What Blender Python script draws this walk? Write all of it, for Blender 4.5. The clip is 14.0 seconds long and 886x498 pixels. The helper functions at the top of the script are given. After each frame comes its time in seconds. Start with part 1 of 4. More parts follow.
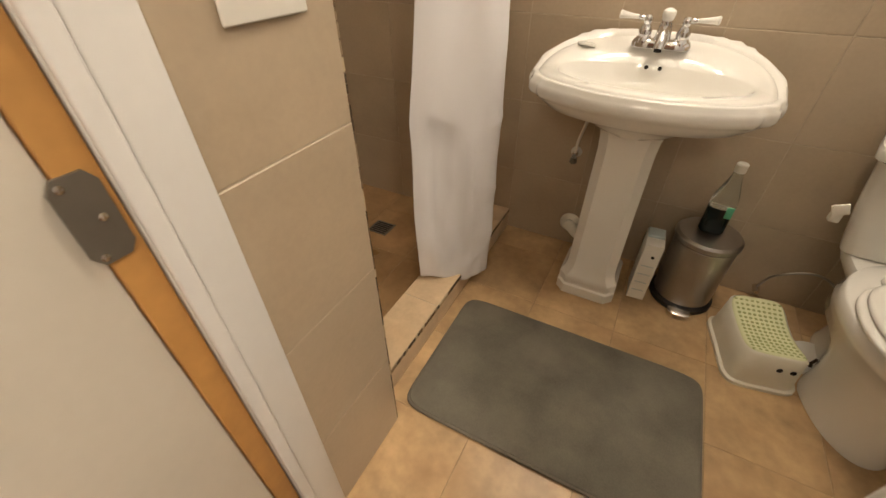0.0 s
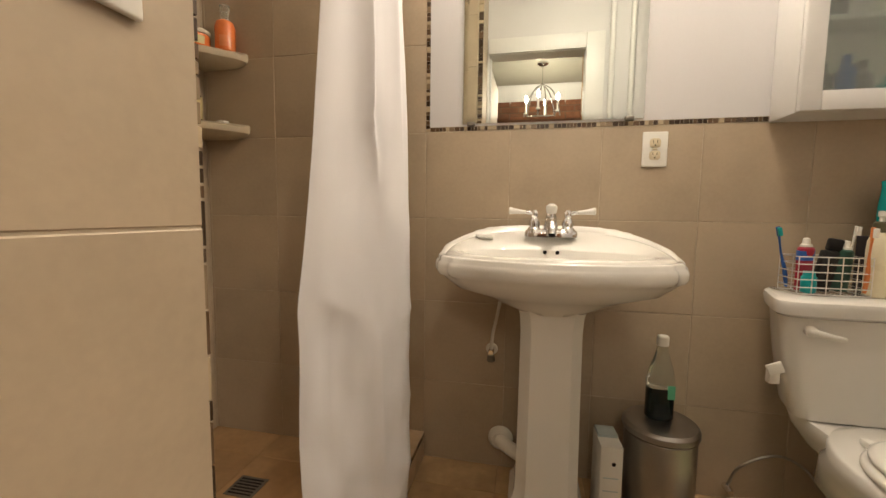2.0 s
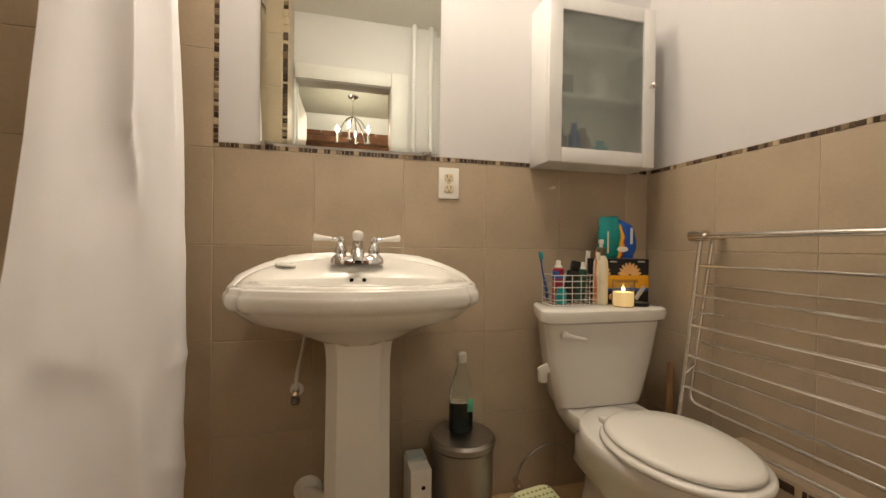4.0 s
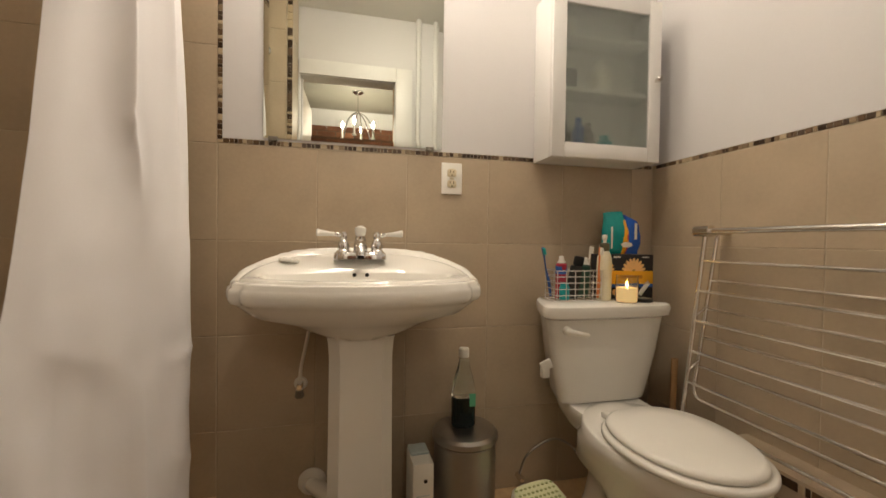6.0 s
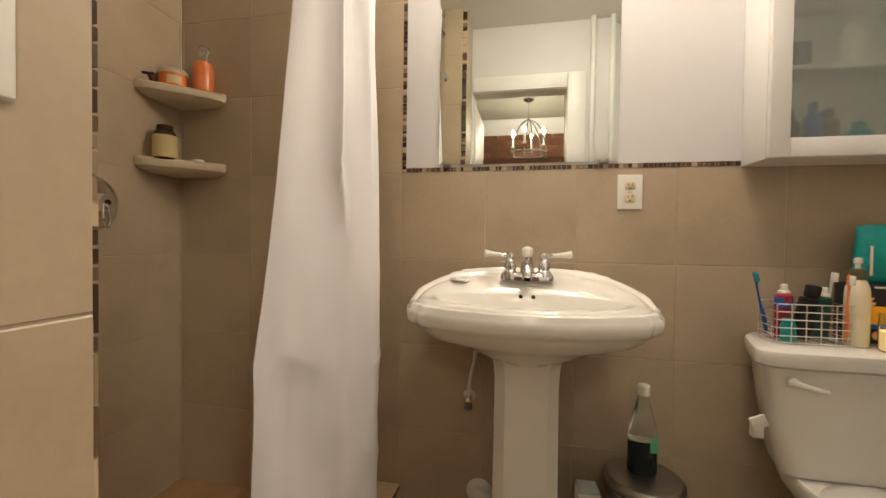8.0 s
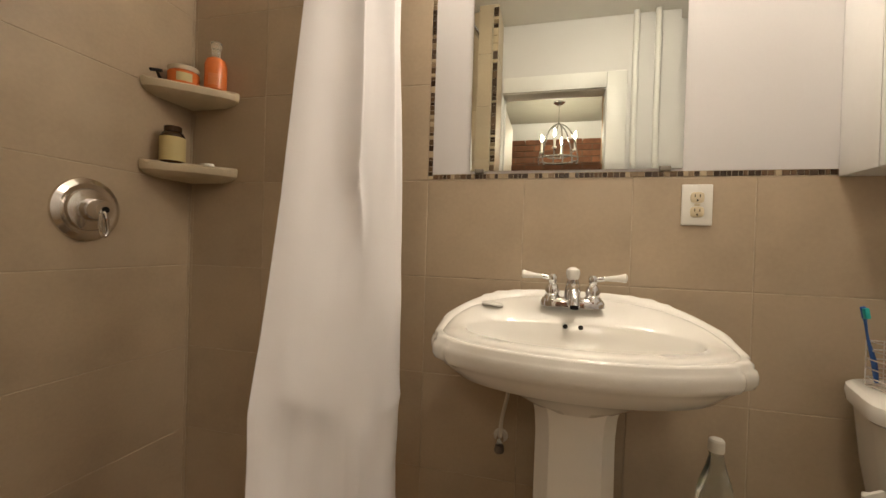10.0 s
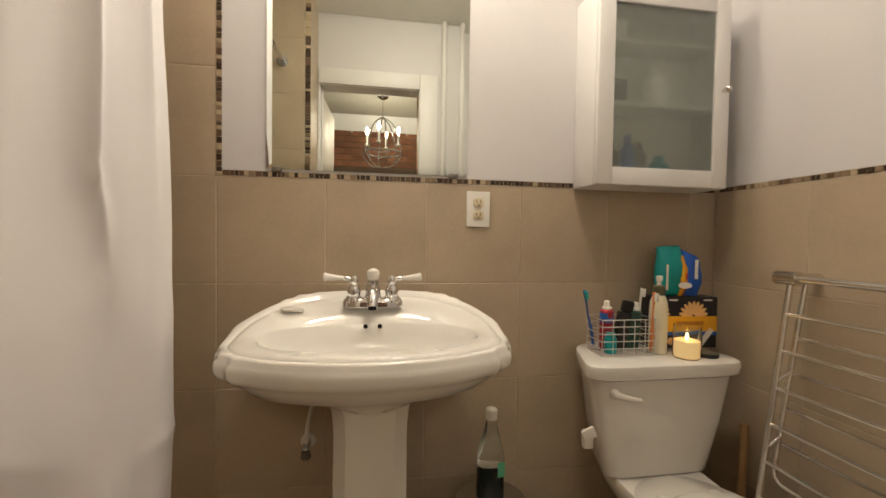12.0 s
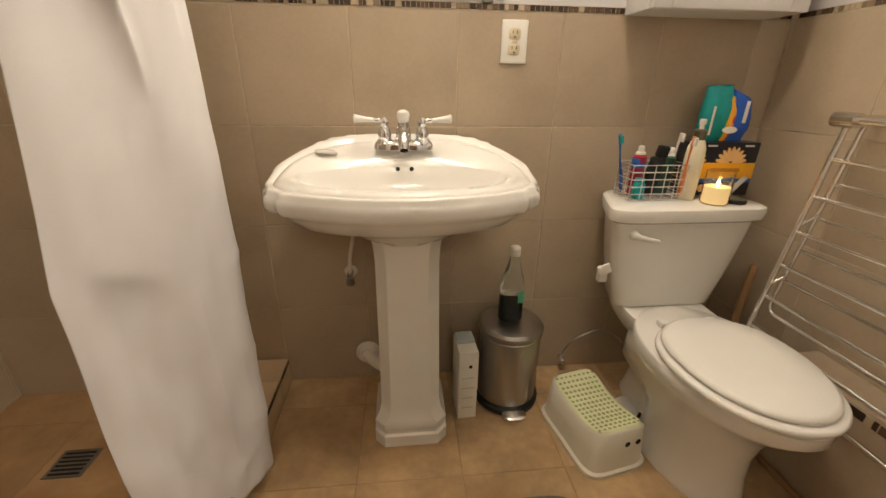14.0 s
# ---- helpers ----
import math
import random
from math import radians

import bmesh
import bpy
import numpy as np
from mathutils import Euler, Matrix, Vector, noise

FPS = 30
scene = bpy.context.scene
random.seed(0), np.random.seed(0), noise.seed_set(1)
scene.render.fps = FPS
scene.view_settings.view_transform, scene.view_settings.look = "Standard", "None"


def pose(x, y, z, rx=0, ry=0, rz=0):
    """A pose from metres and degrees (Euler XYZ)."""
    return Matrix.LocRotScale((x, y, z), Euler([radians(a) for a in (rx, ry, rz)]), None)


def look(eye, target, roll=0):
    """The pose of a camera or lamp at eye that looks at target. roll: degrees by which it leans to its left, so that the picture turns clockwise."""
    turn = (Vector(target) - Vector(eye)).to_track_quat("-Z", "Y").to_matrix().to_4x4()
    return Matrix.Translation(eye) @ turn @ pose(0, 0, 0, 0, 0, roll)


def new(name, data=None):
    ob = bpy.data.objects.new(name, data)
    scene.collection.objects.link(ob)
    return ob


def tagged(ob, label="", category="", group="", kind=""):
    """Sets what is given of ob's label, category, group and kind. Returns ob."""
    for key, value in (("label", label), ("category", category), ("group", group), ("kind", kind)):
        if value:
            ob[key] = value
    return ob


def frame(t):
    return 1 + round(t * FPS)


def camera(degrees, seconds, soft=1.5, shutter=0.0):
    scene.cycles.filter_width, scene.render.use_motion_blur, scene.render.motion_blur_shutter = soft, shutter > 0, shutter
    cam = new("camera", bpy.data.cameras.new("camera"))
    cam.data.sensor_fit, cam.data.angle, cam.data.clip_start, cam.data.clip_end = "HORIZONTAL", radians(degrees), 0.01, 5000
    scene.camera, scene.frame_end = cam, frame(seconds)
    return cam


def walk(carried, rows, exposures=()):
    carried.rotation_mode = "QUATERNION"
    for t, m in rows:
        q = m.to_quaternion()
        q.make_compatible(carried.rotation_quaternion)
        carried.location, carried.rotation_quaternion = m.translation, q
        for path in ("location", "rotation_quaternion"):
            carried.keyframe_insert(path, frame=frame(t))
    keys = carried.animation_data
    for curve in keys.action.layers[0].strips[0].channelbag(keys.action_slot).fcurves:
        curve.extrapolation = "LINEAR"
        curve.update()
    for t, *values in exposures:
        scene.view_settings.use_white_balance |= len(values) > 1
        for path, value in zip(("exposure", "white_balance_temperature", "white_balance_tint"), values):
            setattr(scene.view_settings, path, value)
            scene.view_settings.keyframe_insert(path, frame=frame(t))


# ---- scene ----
cam = camera(96.2, 14.0, shutter=0.15)
PATH = [
    (0, (0.051, -1.571, 1.15), (-0.689, -0.202, -0.107), -0.5),
    (0.5, (-0.015, -1.451, 1.019), (-0.64, 0.073, -0.116), 1.2),
    (1, (-0.059, -1.415, 0.931), (-0.51, 0.281, -0.029), 2.6),
    (1.5, (-0.082, -1.413, 0.937), (-0.518, 0.495, 0.526), 1.1),
    (2, (-0.066, -1.418, 0.93), (-0.481, 0.531, 0.755), 0.7),
    (2.5, (-0.068, -1.414, 0.929), (-0.344, 0.561, 0.778), 0.5),
    (3, (-0.068, -1.398, 0.925), (-0.019, 0.597, 0.798), 0.6),
    (3.5, (-0.047, -1.385, 0.925), (0.313, 0.58, 0.84), 0.9),
    (3.7, (-0.038, -1.381, 0.924), (0.421, 0.565, 0.873), 0.8),
    (5.8, (-0.026, -1.378, 0.909), (0.491, 0.553, 0.959), 0.7),
    (6, (-0.023, -1.384, 0.92), (0.428, 0.564, 0.884), 0.8),
    (6.5, (-0.015, -1.382, 0.919), (0.379, 0.542, 0.541), 1.0),
    (7, (-0.027, -1.374, 0.914), (0.176, 0.593, 0.614), 1.0),
    (7.5, (-0.018, -1.374, 0.947), (-0.113, 0.621, 0.842), 0.9),
    (8, (-0.011, -1.371, 0.98), (-0.4, 0.59, 0.941), 0.8),
    (8.2, (-0.003, -1.351, 0.998), (-0.465, 0.595, 0.967), 0.4),
    (10.5, (-0.082, -1.201, 1.023), (-0.565, 0.739, 1.007), 2.0),
    (11, (-0.06, -1.194, 1.036), (-0.353, 0.784, 1.008), 1.2),
    (11.5, (-0.015, -1.204, 1.038), (-0.004, 0.796, 1.025), 1.1),
    (12, (0.025, -1.215, 1.055), (0.336, 0.759, 0.999), 0.9),
    (12.5, (0.048, -1.227, 1.065), (0.52, 0.686, 0.723), 0.9),
    (13, (0.044, -1.233, 1.042), (0.506, 0.574, 0.32), 1.2),
    (13.5, (0.042, -1.239, 1.032), (0.374, 0.539, 0.18), 1.0),
    (14, (0.001, -1.242, 1.03), (0.193, 0.597, 0.268), 0.8),
]
walk(cam, [(t, look(eye, target, roll)) for t, eye, target, roll in PATH],
     [(0, 0.07), (1, 0.13), (2, 0.02), (3, -0.01), (3.5, -0.07), (6, -0.22), (6.5, -0.08), (7, 0.02), (8, -0.1), (10.5, -0.22), (12, -0.32), (12.5, -0.36), (13, -0.08), (14, 0.1)])

# ---- light ----
world = bpy.data.worlds.new("world")
scene.world = world
world.use_nodes = True
world.node_tree.nodes["Background"].inputs[0].default_value = (0.9, 0.85, 0.75, 1)
world.node_tree.nodes["Background"].inputs[1].default_value = 0.02

VANITY = 104.0      # bulbs over the mirror
HALL_FILL = 180.0         # added fill lamp in the hall, out of sight
CEILING_FILL = 58.0       # added fill dome of the bathroom, unseen
CHANDELIER = 480.0  # candle bulbs in the dining room


# ---- materials ----
def mat(name, color, rough=0.5, var=0.12, scale=6.0, fine=60.0, bump=0.05, metal=0.0, rnd=0.0, emit=None, strength=0.0,
        transmit=0.0, ior=1.45, stain=None, stain_amount=0.0, coat=0.0, rough_var=0.08):
    m = bpy.data.materials.new(name)
    m.use_nodes = True
    nt = m.node_tree
    b = nt.nodes["Principled BSDF"]
    tc = nt.nodes.new("ShaderNodeTexCoord")
    info = nt.nodes.new("ShaderNodeObjectInfo")
    add = nt.nodes.new("ShaderNodeVectorMath")
    add.operation = "MULTIPLY_ADD"
    nt.links.new(info.outputs["Random"], add.inputs[0])
    add.inputs[1].default_value = (7.3, 5.1, 9.7)
    nt.links.new(tc.outputs["Object"], add.inputs[2])
    n1 = nt.nodes.new("ShaderNodeTexNoise")
    n1.inputs["Scale"].default_value, n1.inputs["Detail"].default_value = scale, 5
    n2 = nt.nodes.new("ShaderNodeTexNoise")
    n2.inputs["Scale"].default_value, n2.inputs["Detail"].default_value = fine, 3
    for n in (n1, n2):
        nt.links.new(add.outputs[0], n.inputs["Vector"])
    mix = nt.nodes.new("ShaderNodeMath")
    mix.operation = "MULTIPLY_ADD"
    nt.links.new(n2.outputs["Fac"], mix.inputs[0])
    mix.inputs[1].default_value = 0.35
    nt.links.new(n1.outputs["Fac"], mix.inputs[2])
    rng = nt.nodes.new("ShaderNodeMapRange")
    rng.inputs["From Min"].default_value, rng.inputs["From Max"].default_value = 0.35, 1.0
    rng.inputs["To Min"].default_value, rng.inputs["To Max"].default_value = 1 - var, 1 + var
    nt.links.new(mix.outputs[0], rng.inputs["Value"])
    val = rng.outputs["Result"]
    if rnd:
        r2 = nt.nodes.new("ShaderNodeMapRange")
        r2.inputs["To Min"].default_value, r2.inputs["To Max"].default_value = 1 - rnd, 1 + rnd
        nt.links.new(info.outputs["Random"], r2.inputs["Value"])
        mu = nt.nodes.new("ShaderNodeMath")
        mu.operation = "MULTIPLY"
        nt.links.new(val, mu.inputs[0])
        nt.links.new(r2.outputs["Result"], mu.inputs[1])
        val = mu.outputs[0]
    sc = nt.nodes.new("ShaderNodeVectorMath")
    sc.operation = "SCALE"
    sc.inputs[0].default_value = color
    nt.links.new(val, sc.inputs["Scale"])
    out = sc.outputs[0]
    if stain:
        n3 = nt.nodes.new("ShaderNodeTexNoise")
        n3.inputs["Scale"].default_value, n3.inputs["Detail"].default_value = scale * 0.6, 6
        nt.links.new(add.outputs[0], n3.inputs["Vector"])
        r3 = nt.nodes.new("ShaderNodeMapRange")
        r3.inputs["From Min"].default_value, r3.inputs["From Max"].default_value = 0.5, 0.75
        r3.inputs["To Max"].default_value = stain_amount
        nt.links.new(n3.outputs["Fac"], r3.inputs["Value"])
        mx = nt.nodes.new("ShaderNodeMix")
        mx.data_type = "RGBA"
        nt.links.new(r3.outputs["Result"], mx.inputs["Factor"])
        nt.links.new(out, mx.inputs["A"])
        mx.inputs["B"].default_value = (*stain, 1)
        out = mx.outputs["Result"]
    nt.links.new(out, b.inputs["Base Color"])
    rr = nt.nodes.new("ShaderNodeMapRange")
    rr.inputs["To Min"].default_value, rr.inputs["To Max"].default_value = max(rough - rough_var, 0), min(rough + rough_var, 1)
    nt.links.new(n1.outputs["Fac"], rr.inputs["Value"])
    nt.links.new(rr.outputs["Result"], b.inputs["Roughness"])
    b.inputs["Metallic"].default_value = metal
    b.inputs["IOR"].default_value = ior
    b.inputs["Transmission Weight"].default_value = transmit
    b.inputs["Coat Weight"].default_value = coat
    b.inputs["Coat Roughness"].default_value = 0.08
    if emit:
        b.inputs["Emission Color"].default_value = (*emit, 1)
        b.inputs["Emission Strength"].default_value = strength
    if bump:
        bp = nt.nodes.new("ShaderNodeBump")
        bp.inputs["Strength"].default_value = bump
        bp.inputs["Distance"].default_value = 0.004
        nt.links.new(mix.outputs[0], bp.inputs["Height"])
        nt.links.new(bp.outputs[0], b.inputs["Normal"])
    return m


def mosaic_mat():
    m = mat("mosaic_glass_stone", (0.2, 0.13, 0.08), 0.25, bump=0.03)
    nt = m.node_tree
    b = nt.nodes["Principled BSDF"]
    info = nt.nodes.new("ShaderNodeObjectInfo")
    ramp = nt.nodes.new("ShaderNodeValToRGB")
    ramp.color_ramp.interpolation = "CONSTANT"
    cols = [(0.0, (0.05, 0.03, 0.018)), (0.3, (0.13, 0.08, 0.045)), (0.5, (0.26, 0.19, 0.12)), (0.68, (0.5, 0.4, 0.27)), (0.86, (0.09, 0.06, 0.04))]
    els = ramp.color_ramp.elements
    while len(els) < len(cols):
        els.new(0.5)
    for e, (p, c) in zip(els, cols):
        e.position, e.color = p, (*c, 1)
    nt.links.new(info.outputs["Random"], ramp.inputs[0])
    nt.links.new(ramp.outputs[0], b.inputs["Base Color"])
    return m


M_TILE = mat("taupe_wall_tile", (0.445, 0.357, 0.255), 0.38, var=0.13, scale=5, fine=90, bump=0.06, rnd=0.035, stain=(0.48, 0.40, 0.30), stain_amount=0.5)
M_GROUT = mat("grey_beige_grout", (0.49, 0.415, 0.31), 0.9, var=0.3, scale=20, bump=0.2)
M_FLOOR = mat("tan_floor_tile", (0.48, 0.325, 0.172), 0.33, var=0.38, scale=7, fine=40, bump=0.05, rnd=0.05, stain=(0.30, 0.17, 0.08), stain_amount=0.65)
M_FGROUT = mat("brown_floor_grout", (0.36, 0.25, 0.14), 0.9, var=0.3, scale=20, bump=0.2)
M_CURB = mat("cream_curb_tile", (0.60, 0.45, 0.29), 0.35, var=0.2, scale=9, bump=0.05, stain=(0.4, 0.24, 0.12), stain_amount=0.4)
M_MOSAIC = mosaic_mat()
M_PAINT = mat("white_wall_paint", (0.655, 0.64, 0.645), 0.6, var=0.03, scale=3, fine=120, bump=0.04)
M_TRIM = mat("white_gloss_paint", (0.73, 0.72, 0.705), 0.35, var=0.04, scale=5, fine=60, bump=0.05)
M_PORC = mat("glazed_porcelain", (0.80, 0.782, 0.735), 0.1, var=0.02, scale=4, fine=20, bump=0.0, coat=0.4, rough_var=0.04)
M_SEAT = mat("white_seat_plastic", (0.82, 0.80, 0.75), 0.25, var=0.02, bump=0.01)
M_CHROME = mat("polished_chrome", (0.75, 0.75, 0.76), 0.07, var=0.05, metal=1.0, bump=0.0, rough_var=0.03)
M_STEEL = mat("brushed_steel", (0.40, 0.38, 0.36), 0.34, var=0.1, scale=8, fine=200, metal=1.0, bump=0.02)
M_NICKEL = mat("satin_steel_tube", (0.74, 0.71, 0.67), 0.2, var=0.08, metal=1.0, bump=0.01)
M_BLACK = mat("black_plastic", (0.012, 0.012, 0.012), 0.45, var=0.2, bump=0.03)
M_DARK = mat("dark_opening", (0.01, 0.008, 0.006), 0.8, bump=0)
M_CURTAIN = mat("white_polyester_curtain", (0.76, 0.745, 0.76), 0.75, var=0.03, scale=3, fine=300, bump=0.04)
M_CURTAIN.node_tree.nodes["Principled BSDF"].inputs["Subsurface Weight"].default_value = 0.0
M_MAT = mat("grey_microfibre_mat", (0.145, 0.132, 0.103), 0.95, var=0.4, scale=7, fine=260, bump=0.5, stain=(0.235, 0.205, 0.16), stain_amount=0.6)
M_MATEDGE = mat("dark_grey_mat_edge", (0.15, 0.13, 0.105), 0.9, var=0.2, fine=200, bump=0.4)
M_MIRROR = mat("mirror_silver", (0.72, 0.75, 0.695), 0.0, var=0.0, metal=1.0, bump=0.0, rough_var=0.0)
M_FROST = mat("frosted_glass", (0.80, 0.85, 0.80), 0.24, var=0.02, transmit=0.9, bump=0.03, rough_var=0.03)
M_GLASS = mat("clear_glass", (0.95, 0.97, 0.95), 0.02, var=0.0, transmit=1.0, bump=0.0, rough_var=0.01)
M_WHITEP = mat("white_plastic", (0.78, 0.76, 0.70), 0.35, var=0.03, bump=0.02)
M_IVORY = mat("ivory_plastic", (0.62, 0.53, 0.36), 0.35, var=0.05, bump=0.02)
M_STOOL = mat("cream_stool_plastic", (0.74, 0.71, 0.60), 0.4, var=0.05, bump=0.03)
M_LIME = mat("pale_green_rubber", (0.68, 0.69, 0.43), 0.7, var=0.08, bump=0.1)
M_LIMEDOT = mat("olive_green_rubber_stud", (0.33, 0.37, 0.15), 0.7, var=0.08, bump=0.1)
M_WOOD = mat("stained_pine", (0.52, 0.27, 0.085), 0.5, var=0.35, scale=4, fine=30, bump=0.15)
M_PLATE = mat("dull_grey_plate", (0.22, 0.20, 0.17), 0.45, var=0.15, metal=0.7, bump=0.05)
M_DOOR = mat("off_white_door_paint", (0.62, 0.575, 0.50), 0.45, var=0.06, scale=3, fine=50, bump=0.05)
M_BULB = mat("warm_bulb", (1, 0.9, 0.75), 0.3, emit=(1.0, 0.865, 0.70), strength=VANITY, bump=0)
M_CANDLEBULB = mat("candle_bulb", (1, 0.9, 0.75), 0.3, emit=(1.0, 0.87, 0.68), strength=CHANDELIER, bump=0)
M_BRICK = mat("red_brick", (0.16, 0.066, 0.032), 0.85, var=0.35, scale=12, bump=0.4, rnd=0.3)
M_MORTAR = mat("brown_mortar", (0.13, 0.09, 0.06), 0.95, var=0.3, bump=0.4)
M_CEIL = mat("white_ceiling_paint", (0.74, 0.72, 0.67), 0.7, var=0.03, bump=0.05)
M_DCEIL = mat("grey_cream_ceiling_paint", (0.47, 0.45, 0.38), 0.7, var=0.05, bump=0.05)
M_WETFLOOR = mat("brown_shower_tile", (0.36, 0.22, 0.105), 0.3, var=0.3, scale=7, fine=40, bump=0.06, rnd=0.06, stain=(0.2, 0.1, 0.045), stain_amount=0.7)
M_RUST = mat("rusty_dark_iron", (0.05, 0.03, 0.018), 0.7, var=0.4, metal=0.3, bump=0.3)
M_HANDLE = mat("pale_brown_wood", (0.33, 0.19, 0.085), 0.6, var=0.2, bump=0.1)
M_HALLFLOOR = mat("brown_plank_floor", (0.2, 0.11, 0.055), 0.4, var=0.3, bump=0.1)
M_SHELF = mat("cream_stone_shelf", (0.60, 0.52, 0.38), 0.35, var=0.1, bump=0.05)


# ---- builders ----
def finish(bm, name, material, angle=35):
    bmesh.ops.recalc_face_normals(bm, faces=bm.faces)
    me = bpy.data.meshes.new(name)
    bm.to_mesh(me)
    bm.free()
    me.materials.append(material)
    me.polygons.foreach_set("use_smooth", [True] * len(me.polygons))
    me.set_sharp_from_angle(angle=radians(angle))
    return me


def part(name, bm, material, parent=None, label="", at=None, angle=35):
    ob = new(name, finish(bm, name, material, angle))
    if parent is not None:
        ob.parent = parent
    if at is not None:
        ob.matrix_basis = at
    if label:
        ob["label"] = label
    return ob


def thing(name, m, label, category, group="", kind=""):
    ob = new(name)
    ob.empty_display_size = 0.05
    ob.matrix_basis = m
    return tagged(ob, label, category, group, kind)


def box(x0, x1, y0, y1, z0, z1, bevel=0.0, seg=2):
    bm = bmesh.new()
    bmesh.ops.create_cube(bm, size=1)
    for v in bm.verts:
        v.co = Vector(((x0 + x1) / 2 + v.co.x * (x1 - x0), (y0 + y1) / 2 + v.co.y * (y1 - y0), (z0 + z1) / 2 + v.co.z * (z1 - z0)))
    if bevel:
        bmesh.ops.bevel(bm, geom=bm.edges[:], offset=bevel, segments=seg, affect="EDGES", profile=0.5)
    return bm


def loft(rings, closed=True, cap0=True, cap1=True, bm=None):
    bm = bm or bmesh.new()
    vs = [[bm.verts.new(p) for p in r] for r in rings]
    n = len(vs[0])
    for a, b in zip(vs, vs[1:]):
        for i in range(n if closed else n - 1):
            j = (i + 1) % n
            bm.faces.new((a[i], a[j], b[j], b[i]))
    if cap0:
        bm.faces.new(vs[0][::-1])
    if cap1:
        bm.faces.new(vs[-1])
    return bm


def oval(cx, cy, rx, ry, z, n=48, p=2.0, front=None):
    """A ring; front: another half-depth for the half towards the room (-y)."""
    out = []
    for i in range(n):
        a = 2 * math.pi * i / n
        c, s = math.cos(a), math.sin(a)
        r = ry if s > 0 or front is None else front
        out.append((cx + rx * math.copysign(abs(c) ** (2 / p), c), cy + r * math.copysign(abs(s) ** (2 / p), s), z))
    return out


def crect(cx, cy, hx, hy, z, c):
    """A rectangle with cut corners."""
    return [(cx + sx, cy + sy, z) for sx, sy in ((-hx + c, -hy), (hx - c, -hy), (hx, -hy + c), (hx, hy - c), (hx - c, hy), (-hx + c, hy), (-hx, hy - c), (-hx, -hy + c))]


def lathe(profile, n=24, cx=0.0, cy=0.0, cap0=True, cap1=True):
    return loft([oval(cx, cy, max(r, 0.0004), max(r, 0.0004), z, n) for r, z in profile], cap0=cap0, cap1=cap1)


def tube(points, r, n=10, bm=None):
    pts = [Vector(p) for p in points]
    rings, ref = [], None
    for i, p in enumerate(pts):
        d = (pts[min(i + 1, len(pts) - 1)] - pts[max(i - 1, 0)]).normalized()
        if ref is None:
            ref = d.cross(Vector((0, 0, 1)) if abs(d.z) < 0.9 else Vector((1, 0, 0))).normalized()
        u = (ref - d * ref.dot(d)).normalized()
        ref, w = u, d.cross(u)
        rr = r[i] if isinstance(r, (list, tuple)) else r
        rings.append([p + (u * math.cos(2 * math.pi * k / n) + w * math.sin(2 * math.pi * k / n)) * rr for k in range(n)])
    return loft(rings, bm=bm)


def curve_pts(ctrl, n=20):
    """Points of a smooth line through the given ones."""
    c = [Vector(p) for p in ctrl]
    c = [c[0] * 2 - c[1]] + c + [c[-1] * 2 - c[-2]]
    out = []
    for i in range(1, len(c) - 2):
        for k in range(n):
            t = k / n
            a, b, d, e = c[i - 1], c[i], c[i + 1], c[i + 2]
            out.append(0.5 * ((2 * b) + (d - a) * t + (2 * a - 5 * b + 4 * d - e) * t * t + (3 * b - a - 3 * d + e) * t ** 3))
    out.append(c[-2])
    return out


def wall(name, boxes, material, label, category="wall"):
    bm = bmesh.new()
    for b in boxes:
        b2 = box(*b)
        me = bpy.data.meshes.new("tmp")
        b2.to_mesh(me)
        b2.free()
        bm.from_mesh(me)
        bpy.data.meshes.remove(me)
    ob = new(name, finish(bm, name, material))
    return tagged(ob, label, category, kind="structure")


PIECES = {}


def piece_mesh(w, h, t, bevel, material):
    """A tile of w x h, its face at z = 0, bevelled, t thick."""
    key = (round(w, 3), round(h, 3), t, material.name)
    if key not in PIECES:
        bm = loft([[(0, 0, -t), (w, 0, -t), (w, h, -t), (0, h, -t)],
                   [(0, 0, -bevel), (w, 0, -bevel), (w, h, -bevel), (0, h, -bevel)],
                   [(bevel, bevel, 0), (w - bevel, bevel, 0), (w - bevel, h - bevel, 0), (bevel, h - bevel, 0)]])
        PIECES[key] = finish(bm, "tile", material, 20)
    return PIECES[key]


def lay(parent, name, origin, u, v, us, vs, material, gap=0.0024, t=0.007, bevel=0.0012, keep=None, uneven=0.0005):
    """Tiles between the given lines along u and v, one object each, under the wall or floor."""
    u, v = Vector(u), Vector(v)
    nrm = u.cross(v)
    rot = Matrix((u, v, nrm)).transposed().to_4x4()
    for a, b in zip(us, us[1:]):
        for c, d in zip(vs, vs[1:]):
            if b - a < 0.008 or d - c < 0.008 or (keep and not keep((a + b) / 2, (c + d) / 2)):
                continue
            ob = new(name, piece_mesh(b - a - gap, d - c - gap, t, bevel, material))
            ob.parent = parent
            ob.matrix_basis = Matrix.Translation(Vector(origin) + u * (a + gap / 2) + v * (c + gap / 2) + nrm * random.uniform(-uneven, uneven)) @ rot


def steps(a, b, first, size):
    k = math.ceil((a - first) / size)
    out = [a]
    while first + k * size < b - 1e-6:
        if first + k * size > a + 1e-6:
            out.append(first + k * size)
        k += 1
    return out + [b]


# ---- the plan ----
XL, XR = -1.36, 1.165       # shower wall, right wall
XP, YP = -0.363, -1.10      # corner of the partition
YF, YH = -1.353, -1.472     # front wall, its hall side
CEIL = 2.42
DADO = 1.222                # top of the tiles outside the shower
DX0, DX1, DTOP = -0.352, 0.258, 1.985   # door opening
G = 0.0016                  # tiles stand proud of the grout by this

